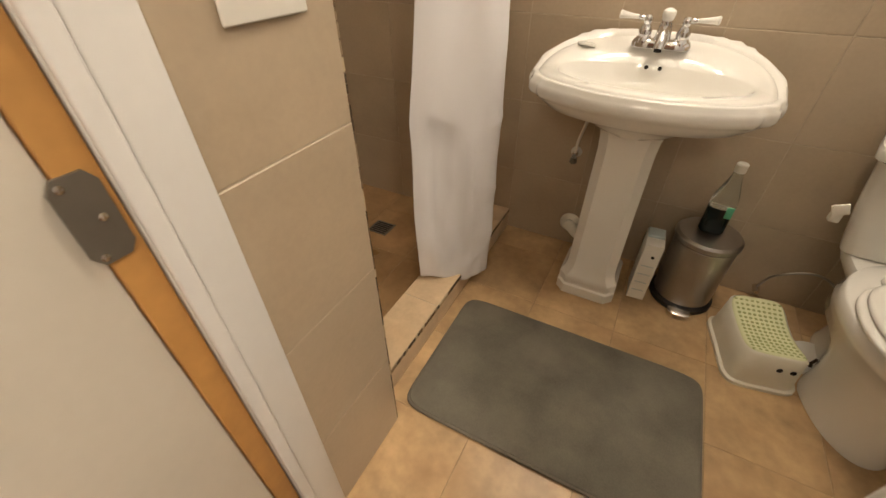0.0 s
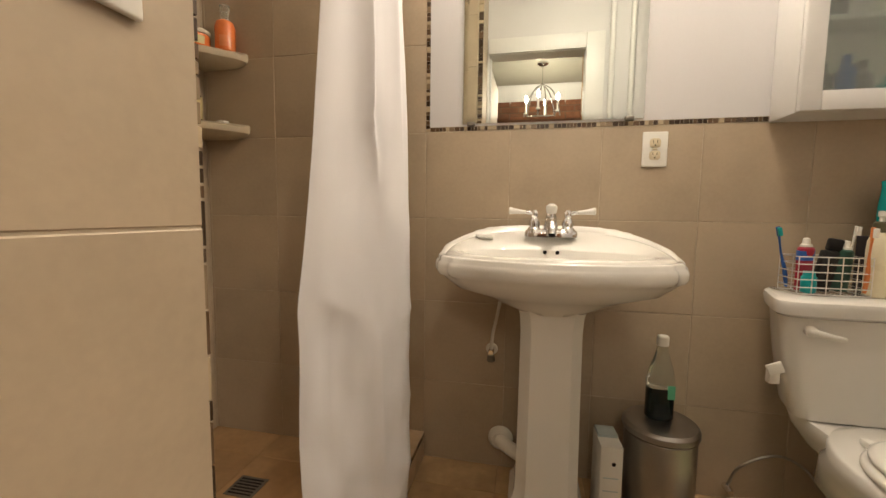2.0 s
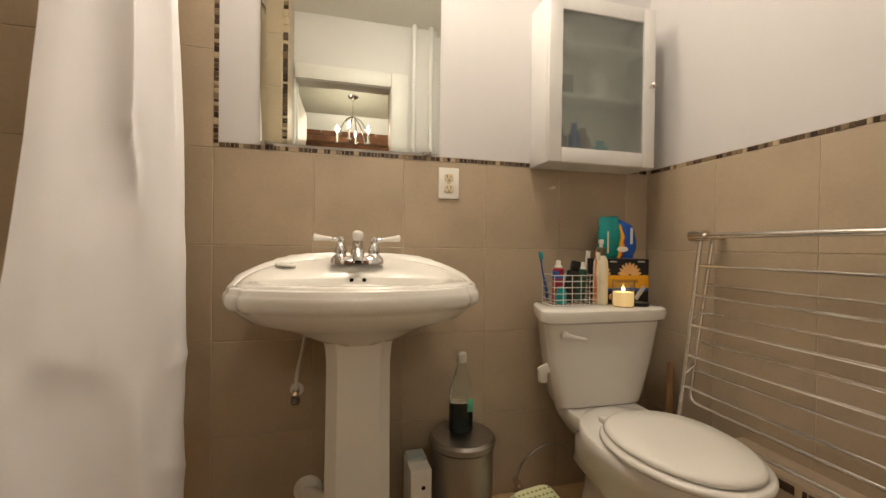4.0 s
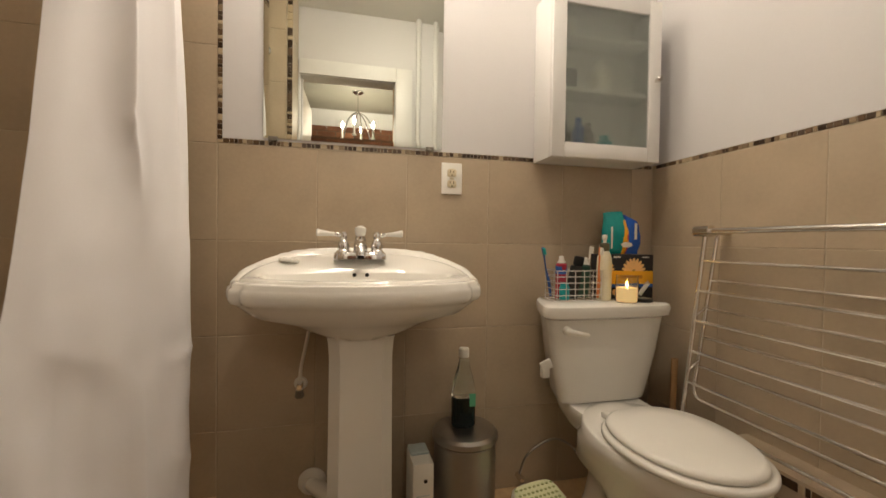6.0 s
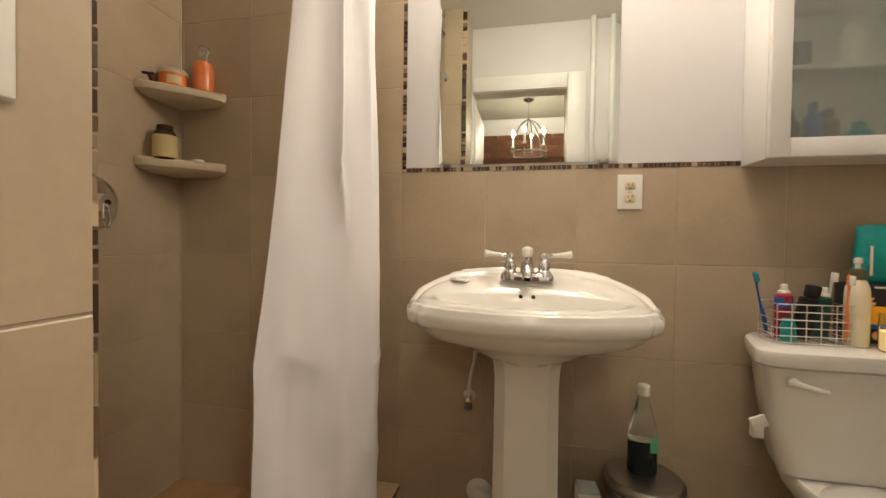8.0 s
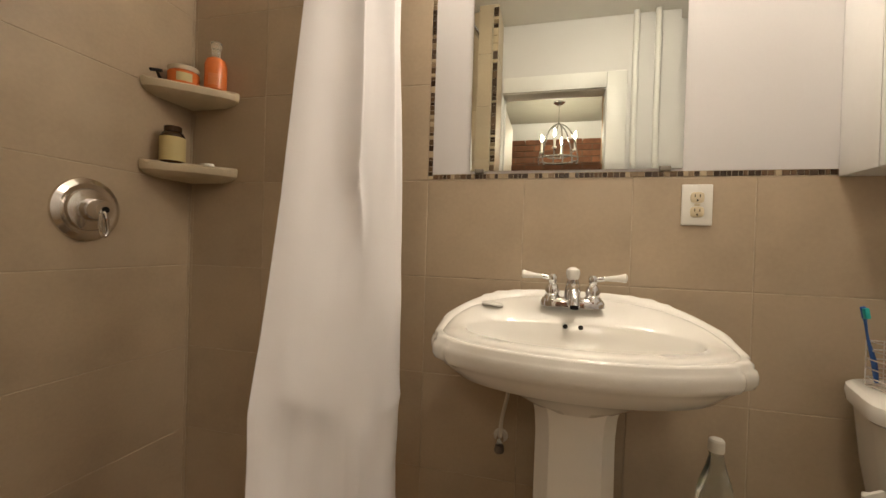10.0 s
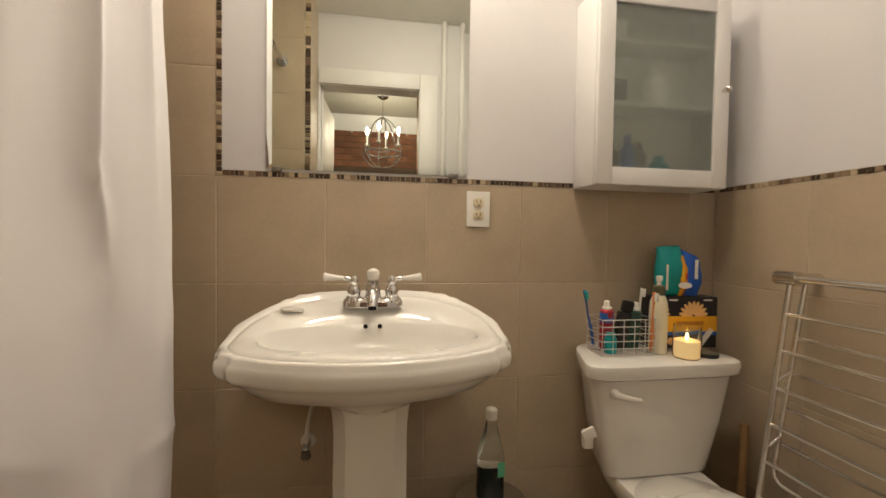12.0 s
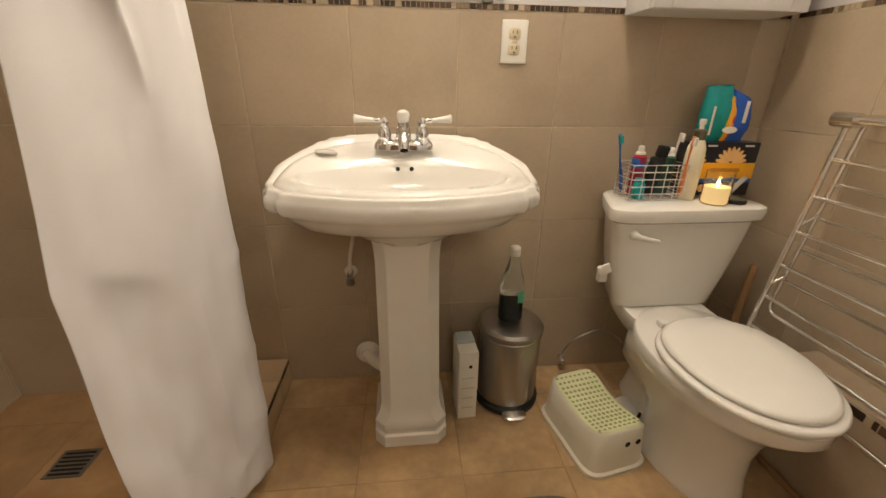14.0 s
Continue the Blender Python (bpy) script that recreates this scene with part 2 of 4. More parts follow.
wall_back = wall("wall_back", [(XL - 0.12, XR + 0.12, G, 0.13, -0.1, CEIL)], M_GROUT, "taupe square ceramic tiles with pale grout joints")
wall_back_paint = wall("wall_back_upper", [(-0.421, XR, 0.0, G - 0.0004, DADO + 0.017, CEIL)], M_PAINT, "smooth white painted plaster above the tile dado")
wall_left = wall("wall_shower", [(XL - 0.13, XL - G, YF, G, -0.1, CEIL)], M_GROUT, "taupe ceramic tiles in the shower stall")
wall_right = wall("wall_right", [(XR + G, XR + 0.13, YH, G, -0.1, CEIL)], M_GROUT, "taupe tiled dado of the side wall")
wall_right_paint = wall("wall_right_upper", [(XR, XR + G - 0.0004, YF, -0.0005, DADO + 0.017, CEIL)], M_PAINT, "smooth white painted plaster above the dado")
partition = wall("wall_partition", [(XL - G, XP - G, YF, YP - G, -0.1, CEIL)], M_GROUT, "tiled partition between shower and doorway")
wall_front = wall("wall_front", [(XL, DX0 - 0.012, YH, YF, -0.1, CEIL), (DX1 + 0.012, XR + G, YH, YF, -0.1, CEIL), (DX0 - 0.012, DX1 + 0.012, YH, YF, DTOP + 0.012, CEIL)],
                  M_PAINT, "white painted wall round the narrow doorway")
floor = wall("floor", [(XL - 0.12, XR + 0.12, YH, G, -0.12, -G)], M_FGROUT, "tan square floor tiles with brown grout", "floor")
ceiling = wall("ceiling", [(XL - 0.12, XR + 0.12, YH, 0.12, CEIL + 0.001, CEIL + 0.1)], M_CEIL, "flat white painted ceiling", "ceiling")

# dining room beyond the doorway
HX0, HX1, HY, HC = -2.0, 1.9, -3.75, 2.5
hall_floor = wall("floor_dining", [(HX0, HX1, HY, YH, -0.12, -0.004)], M_HALLFLOOR, "dark brown plank floor of the dining room", "floor")
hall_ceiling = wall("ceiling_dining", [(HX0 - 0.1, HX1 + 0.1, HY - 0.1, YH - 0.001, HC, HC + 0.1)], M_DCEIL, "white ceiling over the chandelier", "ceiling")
wall_brick = wall("wall_brick", [(HX0, HX1, HY - 0.12, HY - 0.01, -0.1, HC)], M_MORTAR, "exposed red brick wall")
wall_dining_w = wall("wall_dining_west", [(HX0 - 0.1, HX0, HY, YH, -0.1, HC)], M_PAINT, "plain white side wall of the dining room")
wall_dining_e = wall("wall_dining_east", [(HX1, HX1 + 0.1, HY, YH, -0.1, HC)], M_PAINT, "plain white side wall of the dining room")
wall_dining_s = wall("wall_dining_north", [(HX0, XL, YH - 0.05, YH + 0.05, -0.1, HC), (XR + G, HX1, YH - 0.05, YH + 0.05, -0.1, HC)], M_PAINT, "plain white wall beside the bathroom")
cornice = part("cornice", loft([[(HX0, HY - 0.01, HC), (HX0, HY + 0.10, HC), (HX0, HY + 0.08, HC - 0.03), (HX0, HY + 0.02, HC - 0.17), (HX0, HY - 0.01, HC - 0.19)],
                                [(HX1, HY - 0.01, HC), (HX1, HY + 0.10, HC), (HX1, HY + 0.08, HC - 0.03), (HX1, HY + 0.02, HC - 0.17), (HX1, HY - 0.01, HC - 0.19)]]), M_TRIM)
tagged(cornice, "white moulded cornice along the brick wall", "moulding", kind="structure")

# door lining: jambs, head, casing towards the bathroom
frame_ob = thing("door_frame", pose(0, 0, 0), "white painted door lining with flat casing and bare pine rebate", "door frame", kind="structure")
for x0, x1, side in ((DX0 - 0.012, DX0, -1), (DX1, DX1 + 0.012, 1)):
    part("jamb", box(x0, x1, -1.435, YF + 0.002, 0, DTOP, 0.002), M_TRIM, frame_ob)
    part("rebate", box(x0 - 0.002, x1 - 0.001 if side < 0 else x1, -1.471, -1.437, 0, DTOP, 0.003), M_WOOD, frame_ob, "bare orange-brown pine rebate of the jamb")
part("head", box(DX0 - 0.012, DX1 + 0.012, YH, YF + 0.002, DTOP, DTOP + 0.012, 0.002), M_TRIM, frame_ob)
part("stop", box(DX0, DX0 + 0.011, -1.435, -1.413, 0, DTOP, 0.004, 3), M_TRIM, frame_ob)
part("casing", box(DX1 + 0.004, DX1 + 0.115, YF + 0.002, YF + 0.02, 0, DTOP + 0.1, 0.004), M_TRIM, frame_ob)
part("casing", box(DX0 - 0.003, DX1 + 0.003, YF + 0.002, YF + 0.02, DTOP + 0.004, DTOP + 0.1, 0.004), M_TRIM, frame_ob)
for z in (0.955, 1.72, 0.22):
    hp = part("hinge_leaf", loft([[(DX0 + 0.0005 + e, -1.463 + sy * (0.019 - c * 0.6), z + sz * 0.043) for sy, sz, c in
              ((-1, -0.75, 0), (-1, 0.75, 0), (-1, 1, 0.012), (1, 1, 0.012), (1, 0.75, 0), (1, -0.75, 0), (1, -1, 0.012), (-1, -1, 0.012))] for e in (-0.002, 0.002)]), M_PLATE, frame_ob, "dull grey steel hinge leaf")
    for dz, dy in ((-0.035, -0.01), (0, 0.006), (0.035, -0.01)):
        part("screw", lathe([(0.004, 0), (0.004, 0.001), (0.002, 0.0016)], 10), M_NICKEL, hp, at=Matrix.Translation((DX0 + 0.0028, -1.463 + dy, z + dz)) @ pose(0, 0, 0, 0, 90, 0))
door = thing("door", pose(DX0 - 0.005, YH - 0.0005, 0, 0, 0, 1), "off-white painted door leaf standing open into the hall", "door")
part("leaf", box(-0.036, 0.0, -0.60, 0.0, 0.008, 1.975, 0.003), M_DOOR, door)
part("door_knob", lathe([(0.026, 0), (0.026, 0.006), (0.01, 0.01), (0.01, 0.035), (0.024, 0.045), (0.027, 0.058), (0.02, 0.07), (0.002, 0.074)], 20), M_NICKEL, door, at=Matrix.Translation((0.0, -0.54, 0.96)) @ pose(0, 0, 0, 0, 90, 0))

# white heating risers beside the doorway
for x, r in ((0.412, 0.017), (0.530, 0.017)):
    pipe = part("riser_pipe", tube([(x, YF + r + 0.012, 0.0), (x, YF + r + 0.012, 1.2), (x, YF + r + 0.012, CEIL)], r, 16), M_TRIM)
    tagged(pipe, "white painted vertical pipe from floor to ceiling", "pipe", "white risers")

# shower curb and sunken shower floor
CX0, CX1, CZ = -0.575, -0.432, 0.098
curb = wall("shower_curb", [(CX0 + 0.004, CX1 - G, YP, -0.001, -0.05, CZ - G)], M_GROUT, "cream tiled shower curb with worn mosaic edge", "curb")


# ---- pedestal sink ----
def sink_outline(k, z, lift=0.0, n=240):
    """A ring of the scalloped outline, scaled by k; lift raises its back."""
    out = []
    for i in range(n):
        a = 2 * math.pi * i / n
        c, s = math.cos(a), math.sin(a)
        scal = 0.0
        for a0, h, wd in ((14, 0.022, 7), (-24, 0.018, 4), (-38, 0.024, 4), (166, 0.022, 7), (204, 0.018, 4), (218, 0.024, 4), (57, 0.05, 4), (123, 0.05, 4), (48, 0.035, 3), (132, 0.035, 3), (66, 0.03, 3), (114, 0.03, 3), (-12, -0.018, 5), (192, -0.018, 5), (-31, -0.006, 3), (211, -0.006, 3)):
            d = (math.degrees(a) - a0 + 180) % 360 - 180
            scal += h * math.exp(-(d / wd) ** 2)
        kk = k * (1 - 0.008 + scal * max(0.0, min(1.0, (k - 0.92) / 0.07)))
        p = 2.5 if s > 0 else 2.0
        x = 0.335 * math.copysign(abs(c) ** (2 / p), c) * kk
        y = (0.290 if s > 0 else 0.187) * math.copysign(abs(s) ** (2 / p), s) * kk
        y = min(-0.29 + y, -0.006)
        back = max(0.0, min(1.0, (y + 0.31) / 0.29))
        back = back ** 1.3
        out.append((x, y, z + lift * back))
    return out


def inner(rx, ry, fr, cy, z, n=240):
    return oval(0.0, cy, rx, ry, z, n, 2.15, fr)


def build_sink(m):
    s = thing("pedestal_sink", m, "white glazed porcelain pedestal sink with scalloped rim", "sink")
    rings = [inner(0.02, 0.02, 0.02, -0.25, 0.688), inner(0.11, 0.06, 0.08, -0.25, 0.695), inner(0.19, 0.092, 0.13, -0.250, 0.73),
             inner(0.238, 0.112, 0.155, -0.252, 0.79), inner(0.254, 0.118, 0.162, -0.252, 0.818), inner(0.262, 0.121, 0.166, -0.252, 0.824),
             sink_outline(0.86, 0.825, 0.05), sink_outline(0.90, 0.822, 0.058), sink_outline(0.915, 0.816, 0.064), sink_outline(0.93, 0.818, 0.07), sink_outline(0.96, 0.817, 0.078),
             sink_outline(0.975, 0.813, 0.08), sink_outline(0.978, 0.805, 0.08), sink_outline(0.994, 0.801, 0.078), sink_outline(1.004, 0.790, 0.076), sink_outline(1.002, 0.777, 0.07), sink_outline(0.985, 0.767, 0.06), sink_outline(0.955, 0.763, 0.05),
             sink_outline(0.925, 0.754, 0.03), sink_outline(0.82, 0.728, 0.01),
             inner(0.205, 0.13, 0.13, -0.235, 0.70), inner(0.13, 0.10, 0.10, -0.225, 0.668), inner(0.10, 0.09, 0.09, -0.225, 0.655)]
    part("basin", loft(rings), M_PORC, s, angle=50)
    prof = [(0, 0.110, 0.112), (0.040, 0.110, 0.112), (0.046, 0.104, 0.106), (0.060, 0.104, 0.106), (0.066, 0.108, 0.109), (0.082, 0.108, 0.109), (0.092, 0.102, 0.104),
            (0.106, 0.094, 0.096), (0.128, 0.0895, 0.091), (0.16, 0.088, 0.089), (0.4, 0.086, 0.086), (0.60, 0.085, 0.085), (0.645, 0.088, 0.088), (0.675, 0.095, 0.09)]
    part("pedestal", loft([crect(0.0, -0.222, hx, hy, z, 0.030) for z, hx, hy in prof]), M_PORC, s, angle=30)
    for x in (-0.019, 0.019):
        part("overflow_hole", lathe([(0.0062, -0.004), (0.0062, 0.0012), (0.0048, 0.0016), (0.0045, 0.0006)], 14), M_DARK, s, "dark overflow hole",
             at=Matrix.Translation((x, -0.1380, 0.8145)) @ pose(0, 0, 0, 78, 0, 0))
    part("drain", lathe([(0.024, 0), (0.024, 0.004), (0.016, 0.005), (0.014, 0.001)], 20), M_CHROME, s, at=pose(0, -0.255, 0.690))
    return s


def build_faucet(m):
    f = thing("faucet", m, "chrome centerset faucet with white porcelain lever handles", "faucet")
    part("base_plate", loft([oval(0, 0, 0.083, 0.027, 0, 40, 3.2), oval(0, 0, 0.083, 0.027, 0.012, 40, 3.2), oval(0, 0, 0.078, 0.023, 0.021, 40, 3.0), oval(0, 0, 0.070, 0.016, 0.025, 40, 3.0)]), M_CHROME, f)
    part("spout", loft([oval(0, -y, r, r * 0.95, z, 20) for y, z, r in ((0.0, 0.012, 0.025), (0.002, 0.04, 0.021), (0.006, 0.06, 0.018), (0.010, 0.075, 0.0135))]), M_CHROME, f)
    part("spout_nose", tube([(0, -0.005, 0.050), (0, -0.035, 0.048), (0, -0.062, 0.036), (0, -0.078, 0.018), (0, -0.081, 0.010)], [0.017, 0.017, 0.0155, 0.014, 0.014], 16), M_CHROME, f)
    part("aerator", lathe([(0.0105, 0), (0.0105, 0.004)], 16), M_DARK, f, at=Matrix.Translation((0, -0.0815, 0.0085)) @ pose(0, 0, 0, 180, 0, 0))
    part("finial", lathe([(0.010, 0.070), (0.016, 0.078), (0.0185, 0.092), (0.017, 0.100), (0.008, 0.106), (0.0004, 0.107)], 20), M_PORC, f, "white porcelain finial", at=pose(0, -0.010, 0))
    for sx in (-1, 1):
        part("valve_body", lathe([(0.025, 0.012), (0.024, 0.022), (0.018, 0.03), (0.0195, 0.042), (0.015, 0.055), (0.010, 0.062), (0.0125, 0.068), (0.0125, 0.078), (0.008, 0.086)], 22), M_CHROME, f, at=pose(sx * 0.052, 0, 0))
        lever = part("lever", tube([(sx * 0.058, -0.002, 0.075), (sx * 0.068, -0.003, 0.077), (sx * 0.08, -0.004, 0.0785)], [0.006, 0.0075, 0.006], 12), M_CHROME, f)
        part("handle_grip", tube([(sx * 0.080, -0.004, 0.0785), (sx * 0.10, -0.006, 0.080), (sx * 0.122, -0.008, 0.082), (sx * 0.131, -0.009, 0.083), (sx * 0.134, -0.009, 0.083)],
                                 [0.006, 0.0075, 0.0105, 0.0125, 0.009], 14), M_PORC, lever, "white porcelain grip")
    return f


sink = build_sink(pose(0.007, 0, 0))
faucet = build_faucet(pose(0.006, -0.088, 0.861))


# ---- toilet ----
def egg(cx, yb, yf, rx, z, n=64, sq=2.3):
    """An egg ring from yb (back) to yf (front)."""
    cy = yb + (yf - yb) * 0.45
    out = []
    for i in range(n):
        a = 2 * math.pi * i / n
        c, s = math.cos(a), math.sin(a)
        p = sq if s > 0 else 2.05
        out.append((cx + rx * math.copysign(abs(c) ** (2 / p), c), cy + (yb - cy if s > 0 else cy - yf) * math.copysign(abs(s) ** (2 / p), s), z))
    return out


def pinch(ring):
    """The same ring, narrow towards the wall where the trap is."""
    out = []
    for x, y, z in ring:
        f = max(0.0, min(1.0, (-0.27 - y) / 0.16))
        out.append((x * (0.5 + 0.5 * f * f * (3 - 2 * f)), y, z))
    return out


def build_toilet(m):
    t = thing("toilet", m, "white porcelain two-piece toilet with closed lid", "toilet")
    part("bowl", loft([pinch(egg(0.012, -0.10, -0.622, 0.130, 0.0)), pinch(egg(0.012, -0.10, -0.622, 0.130, 0.012)), pinch(egg(0.012, -0.11, -0.616, 0.124, 0.03)), pinch(egg(0.01, -0.13, -0.604, 0.120, 0.10)),
                       pinch(egg(0.005, -0.14, -0.606, 0.124, 0.17)), egg(0, -0.14, -0.626, 0.140, 0.24), egg(0, -0.17, -0.662, 0.157, 0.295), egg(0, -0.19, -0.704, 0.174, 0.328),
                       egg(0, -0.20, -0.728, 0.181, 0.352, sq=2.0), egg(0, -0.20, -0.728, 0.181, 0.382, sq=2.0), egg(0, -0.205, -0.720, 0.175, 0.388, sq=2.0)]), M_PORC, t, angle=50)
    part("deck", loft([oval(0, -0.22, 0.10, 0.12, 0.30, 40, 4), oval(0, -0.21, 0.128, 0.14, 0.345, 40, 4), oval(0, -0.21, 0.136, 0.145, 0.375, 40, 4), oval(0, -0.21, 0.132, 0.142, 0.387, 40, 4)]), M_PORC, t, angle=50)
    part("seat", loft([egg(0, -0.335, -0.728, 0.171, 0.389), egg(0, -0.33, -0.734, 0.177, 0.394), egg(0, -0.33, -0.734, 0.177, 0.402), egg(0, -0.335, -0.728, 0.172, 0.407)]), M_SEAT, t, "white plastic seat ring", angle=60)
    part("lid", loft([egg(0, -0.335, -0.714, 0.158, 0.409), egg(0, -0.333, -0.718, 0.162, 0.413), egg(0, -0.335, -0.716, 0.160, 0.421), egg(0, -0.345, -0.704, 0.150, 0.427), egg(0, -0.40, -0.62, 0.09, 0.431), egg(0, -0.48, -0.54, 0.02, 0.432)]), M_SEAT, t, "closed white plastic lid", angle=60)
    for x in (-0.075, 0.075):
        part("seat_hinge", box(x - 0.015, x + 0.015, -0.340, -0.308, 0.389, 0.408, 0.006), M_SEAT, t)

    def R(hx, y0, y1, z):
        return [(x * (1 - 0.32 * (y - y0) / (y1 - y0)), y, z) for x, y, z in oval(0, (y0 + y1) / 2, hx * 1.01, (y1 - y0) / 2, z, 56, 6)]

    part("tank", loft([R(0.150, -0.205, -0.03, 0.388), R(0.166, -0.213, -0.022, 0.392), R(0.172, -0.216, -0.02, 0.41), R(0.205, -0.226, -0.018, 0.54), R(0.228, -0.235, -0.016, 0.672)]), M_PORC, t, angle=40)
    part("tank_lid", loft([R(0.232, -0.237, -0.014, 0.673), R(0.246, -0.25, -0.010, 0.682), R(0.250, -0.254, -0.008, 0.705), R(0.247, -0.251, -0.010, 0.716), R(0.236, -0.24, -0.018, 0.722)]), M_PORC, t, angle=40)
    lv = part("flush_lever", tube([(-0.165, -0.240, 0.640), (-0.150, -0.252, 0.638), (-0.125, -0.255, 0.632), (-0.098, -0.252, 0.627)], [0.010, 0.0085, 0.0075, 0.006], 12), M_WHITEP, t, "white flush lever")
    part("lever_boss", lathe([(0.014, 0), (0.014, 0.012), (0.009, 0.016)], 16), M_WHITEP, lv, at=Matrix.Translation((-0.163, -0.230, 0.640)) @ pose(0, 0, 0, 90, 0, 0))
    for sx in (-1, 1):
        fl = part("foot_flange", lathe([(0.075, 0), (0.075, 0.016), (0.066, 0.026), (0.02, 0.030)], 24), M_PORC, t, at=pose(sx * 0.062, -0.275, 0))
        part("floor_bolt", lathe([(0.011, 0), (0.011, 0.005), (0.005, 0.007), (0.0045, 0.034), (0.0005, 0.035)], 12), M_RUST, fl, "rusty bare floor bolt", at=pose(sx * 0.018, -0.046, 0.026, 0, 12, 0))
    return t


toilet = build_toilet(pose(0.818, -0.004, 0))


# ---- shower curtain ----
def build_curtain():
    R = [(2.0, -0.455, -0.25), (1.5, -0.440, -0.27), (1.1, -0.42, -0.285), (0.7, -0.402, -0.32), (0.3, -0.388, -0.37), (0.0, -0.385, -0.40)]
    L = [(2.0, -0.565, -0.44), (1.5, -0.585, -0.475), (1.1, -0.585, -0.53), (0.7, -0.585, -0.605), (0.3, -0.57, -0.63), (0.0, -0.555, -0.625)]

    def at(tab, z):
        for (z0, *a), (z1, *b) in zip(tab, tab[1:]):
            if z1 <= z <= z0:
                f = (z0 - z) / (z0 - z1)
                return Vector((a[0] + (b[0] - a[0]) * f, a[1] + (b[1] - a[1]) * f))
        return Vector(tab[-1][1:])
    def ramp(x, lo, hi):
        f = max(0.0, min(1.0, (x - lo) / (hi - lo)))
        return f * f * (3 - 2 * f)

    def ridge(x, x0, left, right):
        """A crest that falls off over two different widths."""
        return math.exp(-abs((x - x0) / (left if x > x0 else right)) ** 1.3)
    nu, nv, rings = 170, 210, []
    for j in range(nv + 1):
        v = j / nv
        row = []
        for i in range(nu + 1):
            u = i / nu
            zb = 0.045 + 0.07 * u + 0.012 * math.sin(9 * u)
            z = 1.985 + (zb - 1.985) * v
            a, b = at(R, z), at(L, z)
            d = b - a
            nrm = Vector((-d.y, d.x)).normalized()
            nrm = nrm if nrm.x > 0 else -nrm
            low = max(0.0, 1 - z / 1.3)
            w = 0.010 * math.sin(2 * math.pi * (1.15 * u + 0.1)) + 0.008 * noise.noise((u * 3, z * 2.2, 3)) + 0.009 * low * noise.noise((u * 7, z * 6, 5)) + 0.006 * low * noise.noise((u * 6 + z * 5, z * 10, 7))
            # long ridge that ends in a pucker, and a sharp fold by the wall edge
            w += 0.024 * ramp(z, 1.10, 1.22) * ridge(u, 0.50 + 0.04 * (z - 1.2), 0.075, 0.018)
            w += 0.020 * ramp(z, 1.0, 1.5) * ridge(u, 0.17 - 0.10 * (1.5 - z), 0.10, 0.03)
            w += 0.014 * ridge(u, 0.50 - 0.55 * (1.17 - z), 0.05, 0.03) * ramp(z, 0.98, 1.12) * (1 - ramp(z, 1.15, 1.19))
            w += 0.012 * ramp(z, 1.5, 2.0) * math.sin(2 * math.pi * 5 * u)
            bulge = 0.055 * math.sin(math.pi * u) * (0.5 + 0.5 * v)
            # pressed pocket in the lower half, under a slanting crease
            zc = 0.655 + 0.17 * (u - 0.45) + 0.008 * noise.noise((u * 9, 1, 4))
            if z < zc:
                k = (1 - math.exp(-(zc - z) / 0.045)) * (0.35 + 0.65 * ramp(z, 0.0, 0.5))
                panel = ramp(u, 0.40, 0.47) * (1 - ramp(u, 0.78, 0.95))
                w -= k * panel * (0.003 + 0.013 * ramp(u, 0.42, 0.80))
                w += 0.005 * k * ridge(u, 0.385 - 0.06 * (0.65 - z), 0.07, 0.03)
            # oblique creases towards the wall edge
            for u0, z0, sl, h in ((0.02, 0.66, -0.30, 0.008), (0.04, 0.42, 0.55, 0.007), (0.10, 0.24, 0.35, 0.006), (0.30, 0.16, -0.5, 0.006)):
                w += h * math.exp(-abs(z - z0 - sl * (u - u0) * 0.3) / 0.018) * math.exp(-((u - u0) / 0.17) ** 2)
            p = a + d * (u + 0.012 * noise.noise((u * 4, z * 3, 8))) + nrm * (w + bulge)
            row.append((p.x, p.y, z))
        rings.append(row)
    ob = part("shower_curtain", loft(rings, closed=False, cap0=False, cap1=False), M_CURTAIN, angle=180)
    mod = ob.modifiers.new("cloth", "SOLIDIFY")
    mod.thickness = 0.0012
    return tagged(ob, "white fabric shower curtain gathered to one side over the curb", "shower curtain")


curtain = build_curtain()
rod = thing("curtain_rod", pose(-0.51, 0, 2.0), "chrome shower curtain rod between the tiled walls", "curtain rod")
part("rail", tube([(0, -0.006, 0), (0, -0.5, 0), (0, YP + 0.006, 0)], 0.0125, 16), M_CHROME, rod)
for y in (-0.001, YP + 0.013):
    part("flange", lathe([(0.03, 0), (0.03, 0.006), (0.016, 0.012)], 20), M_CHROME, rod, at=Matrix.Translation((0, y, 0)) @ pose(0, 0, 0, 90, 0, 0))

# ---- mirror ----
mirror = thing("mirror", pose(-0.0065, -0.001, 1.246), "large plain wall mirror hanging above the sink", "mirror")
part("mirror_glass", loft([[(sx * w, y, z) for sx, z in ((-1, b), (1, b), (1, 0.76 - b), (-1, 0.76 - b))] for w, y, b in ((0.2945, 0.0, 0.0), (0.2945, -0.0035, 0.0), (0.2785, -0.0050, 0.016))]), M_MIRROR, mirror, angle=1)
for x in (-0.265, 0.25):
    part("mirror_clip", box(x - 0.014, x + 0.014, -0.010, 0.0, -0.008, 0.006, 0.002), M_PLATE, mirror)

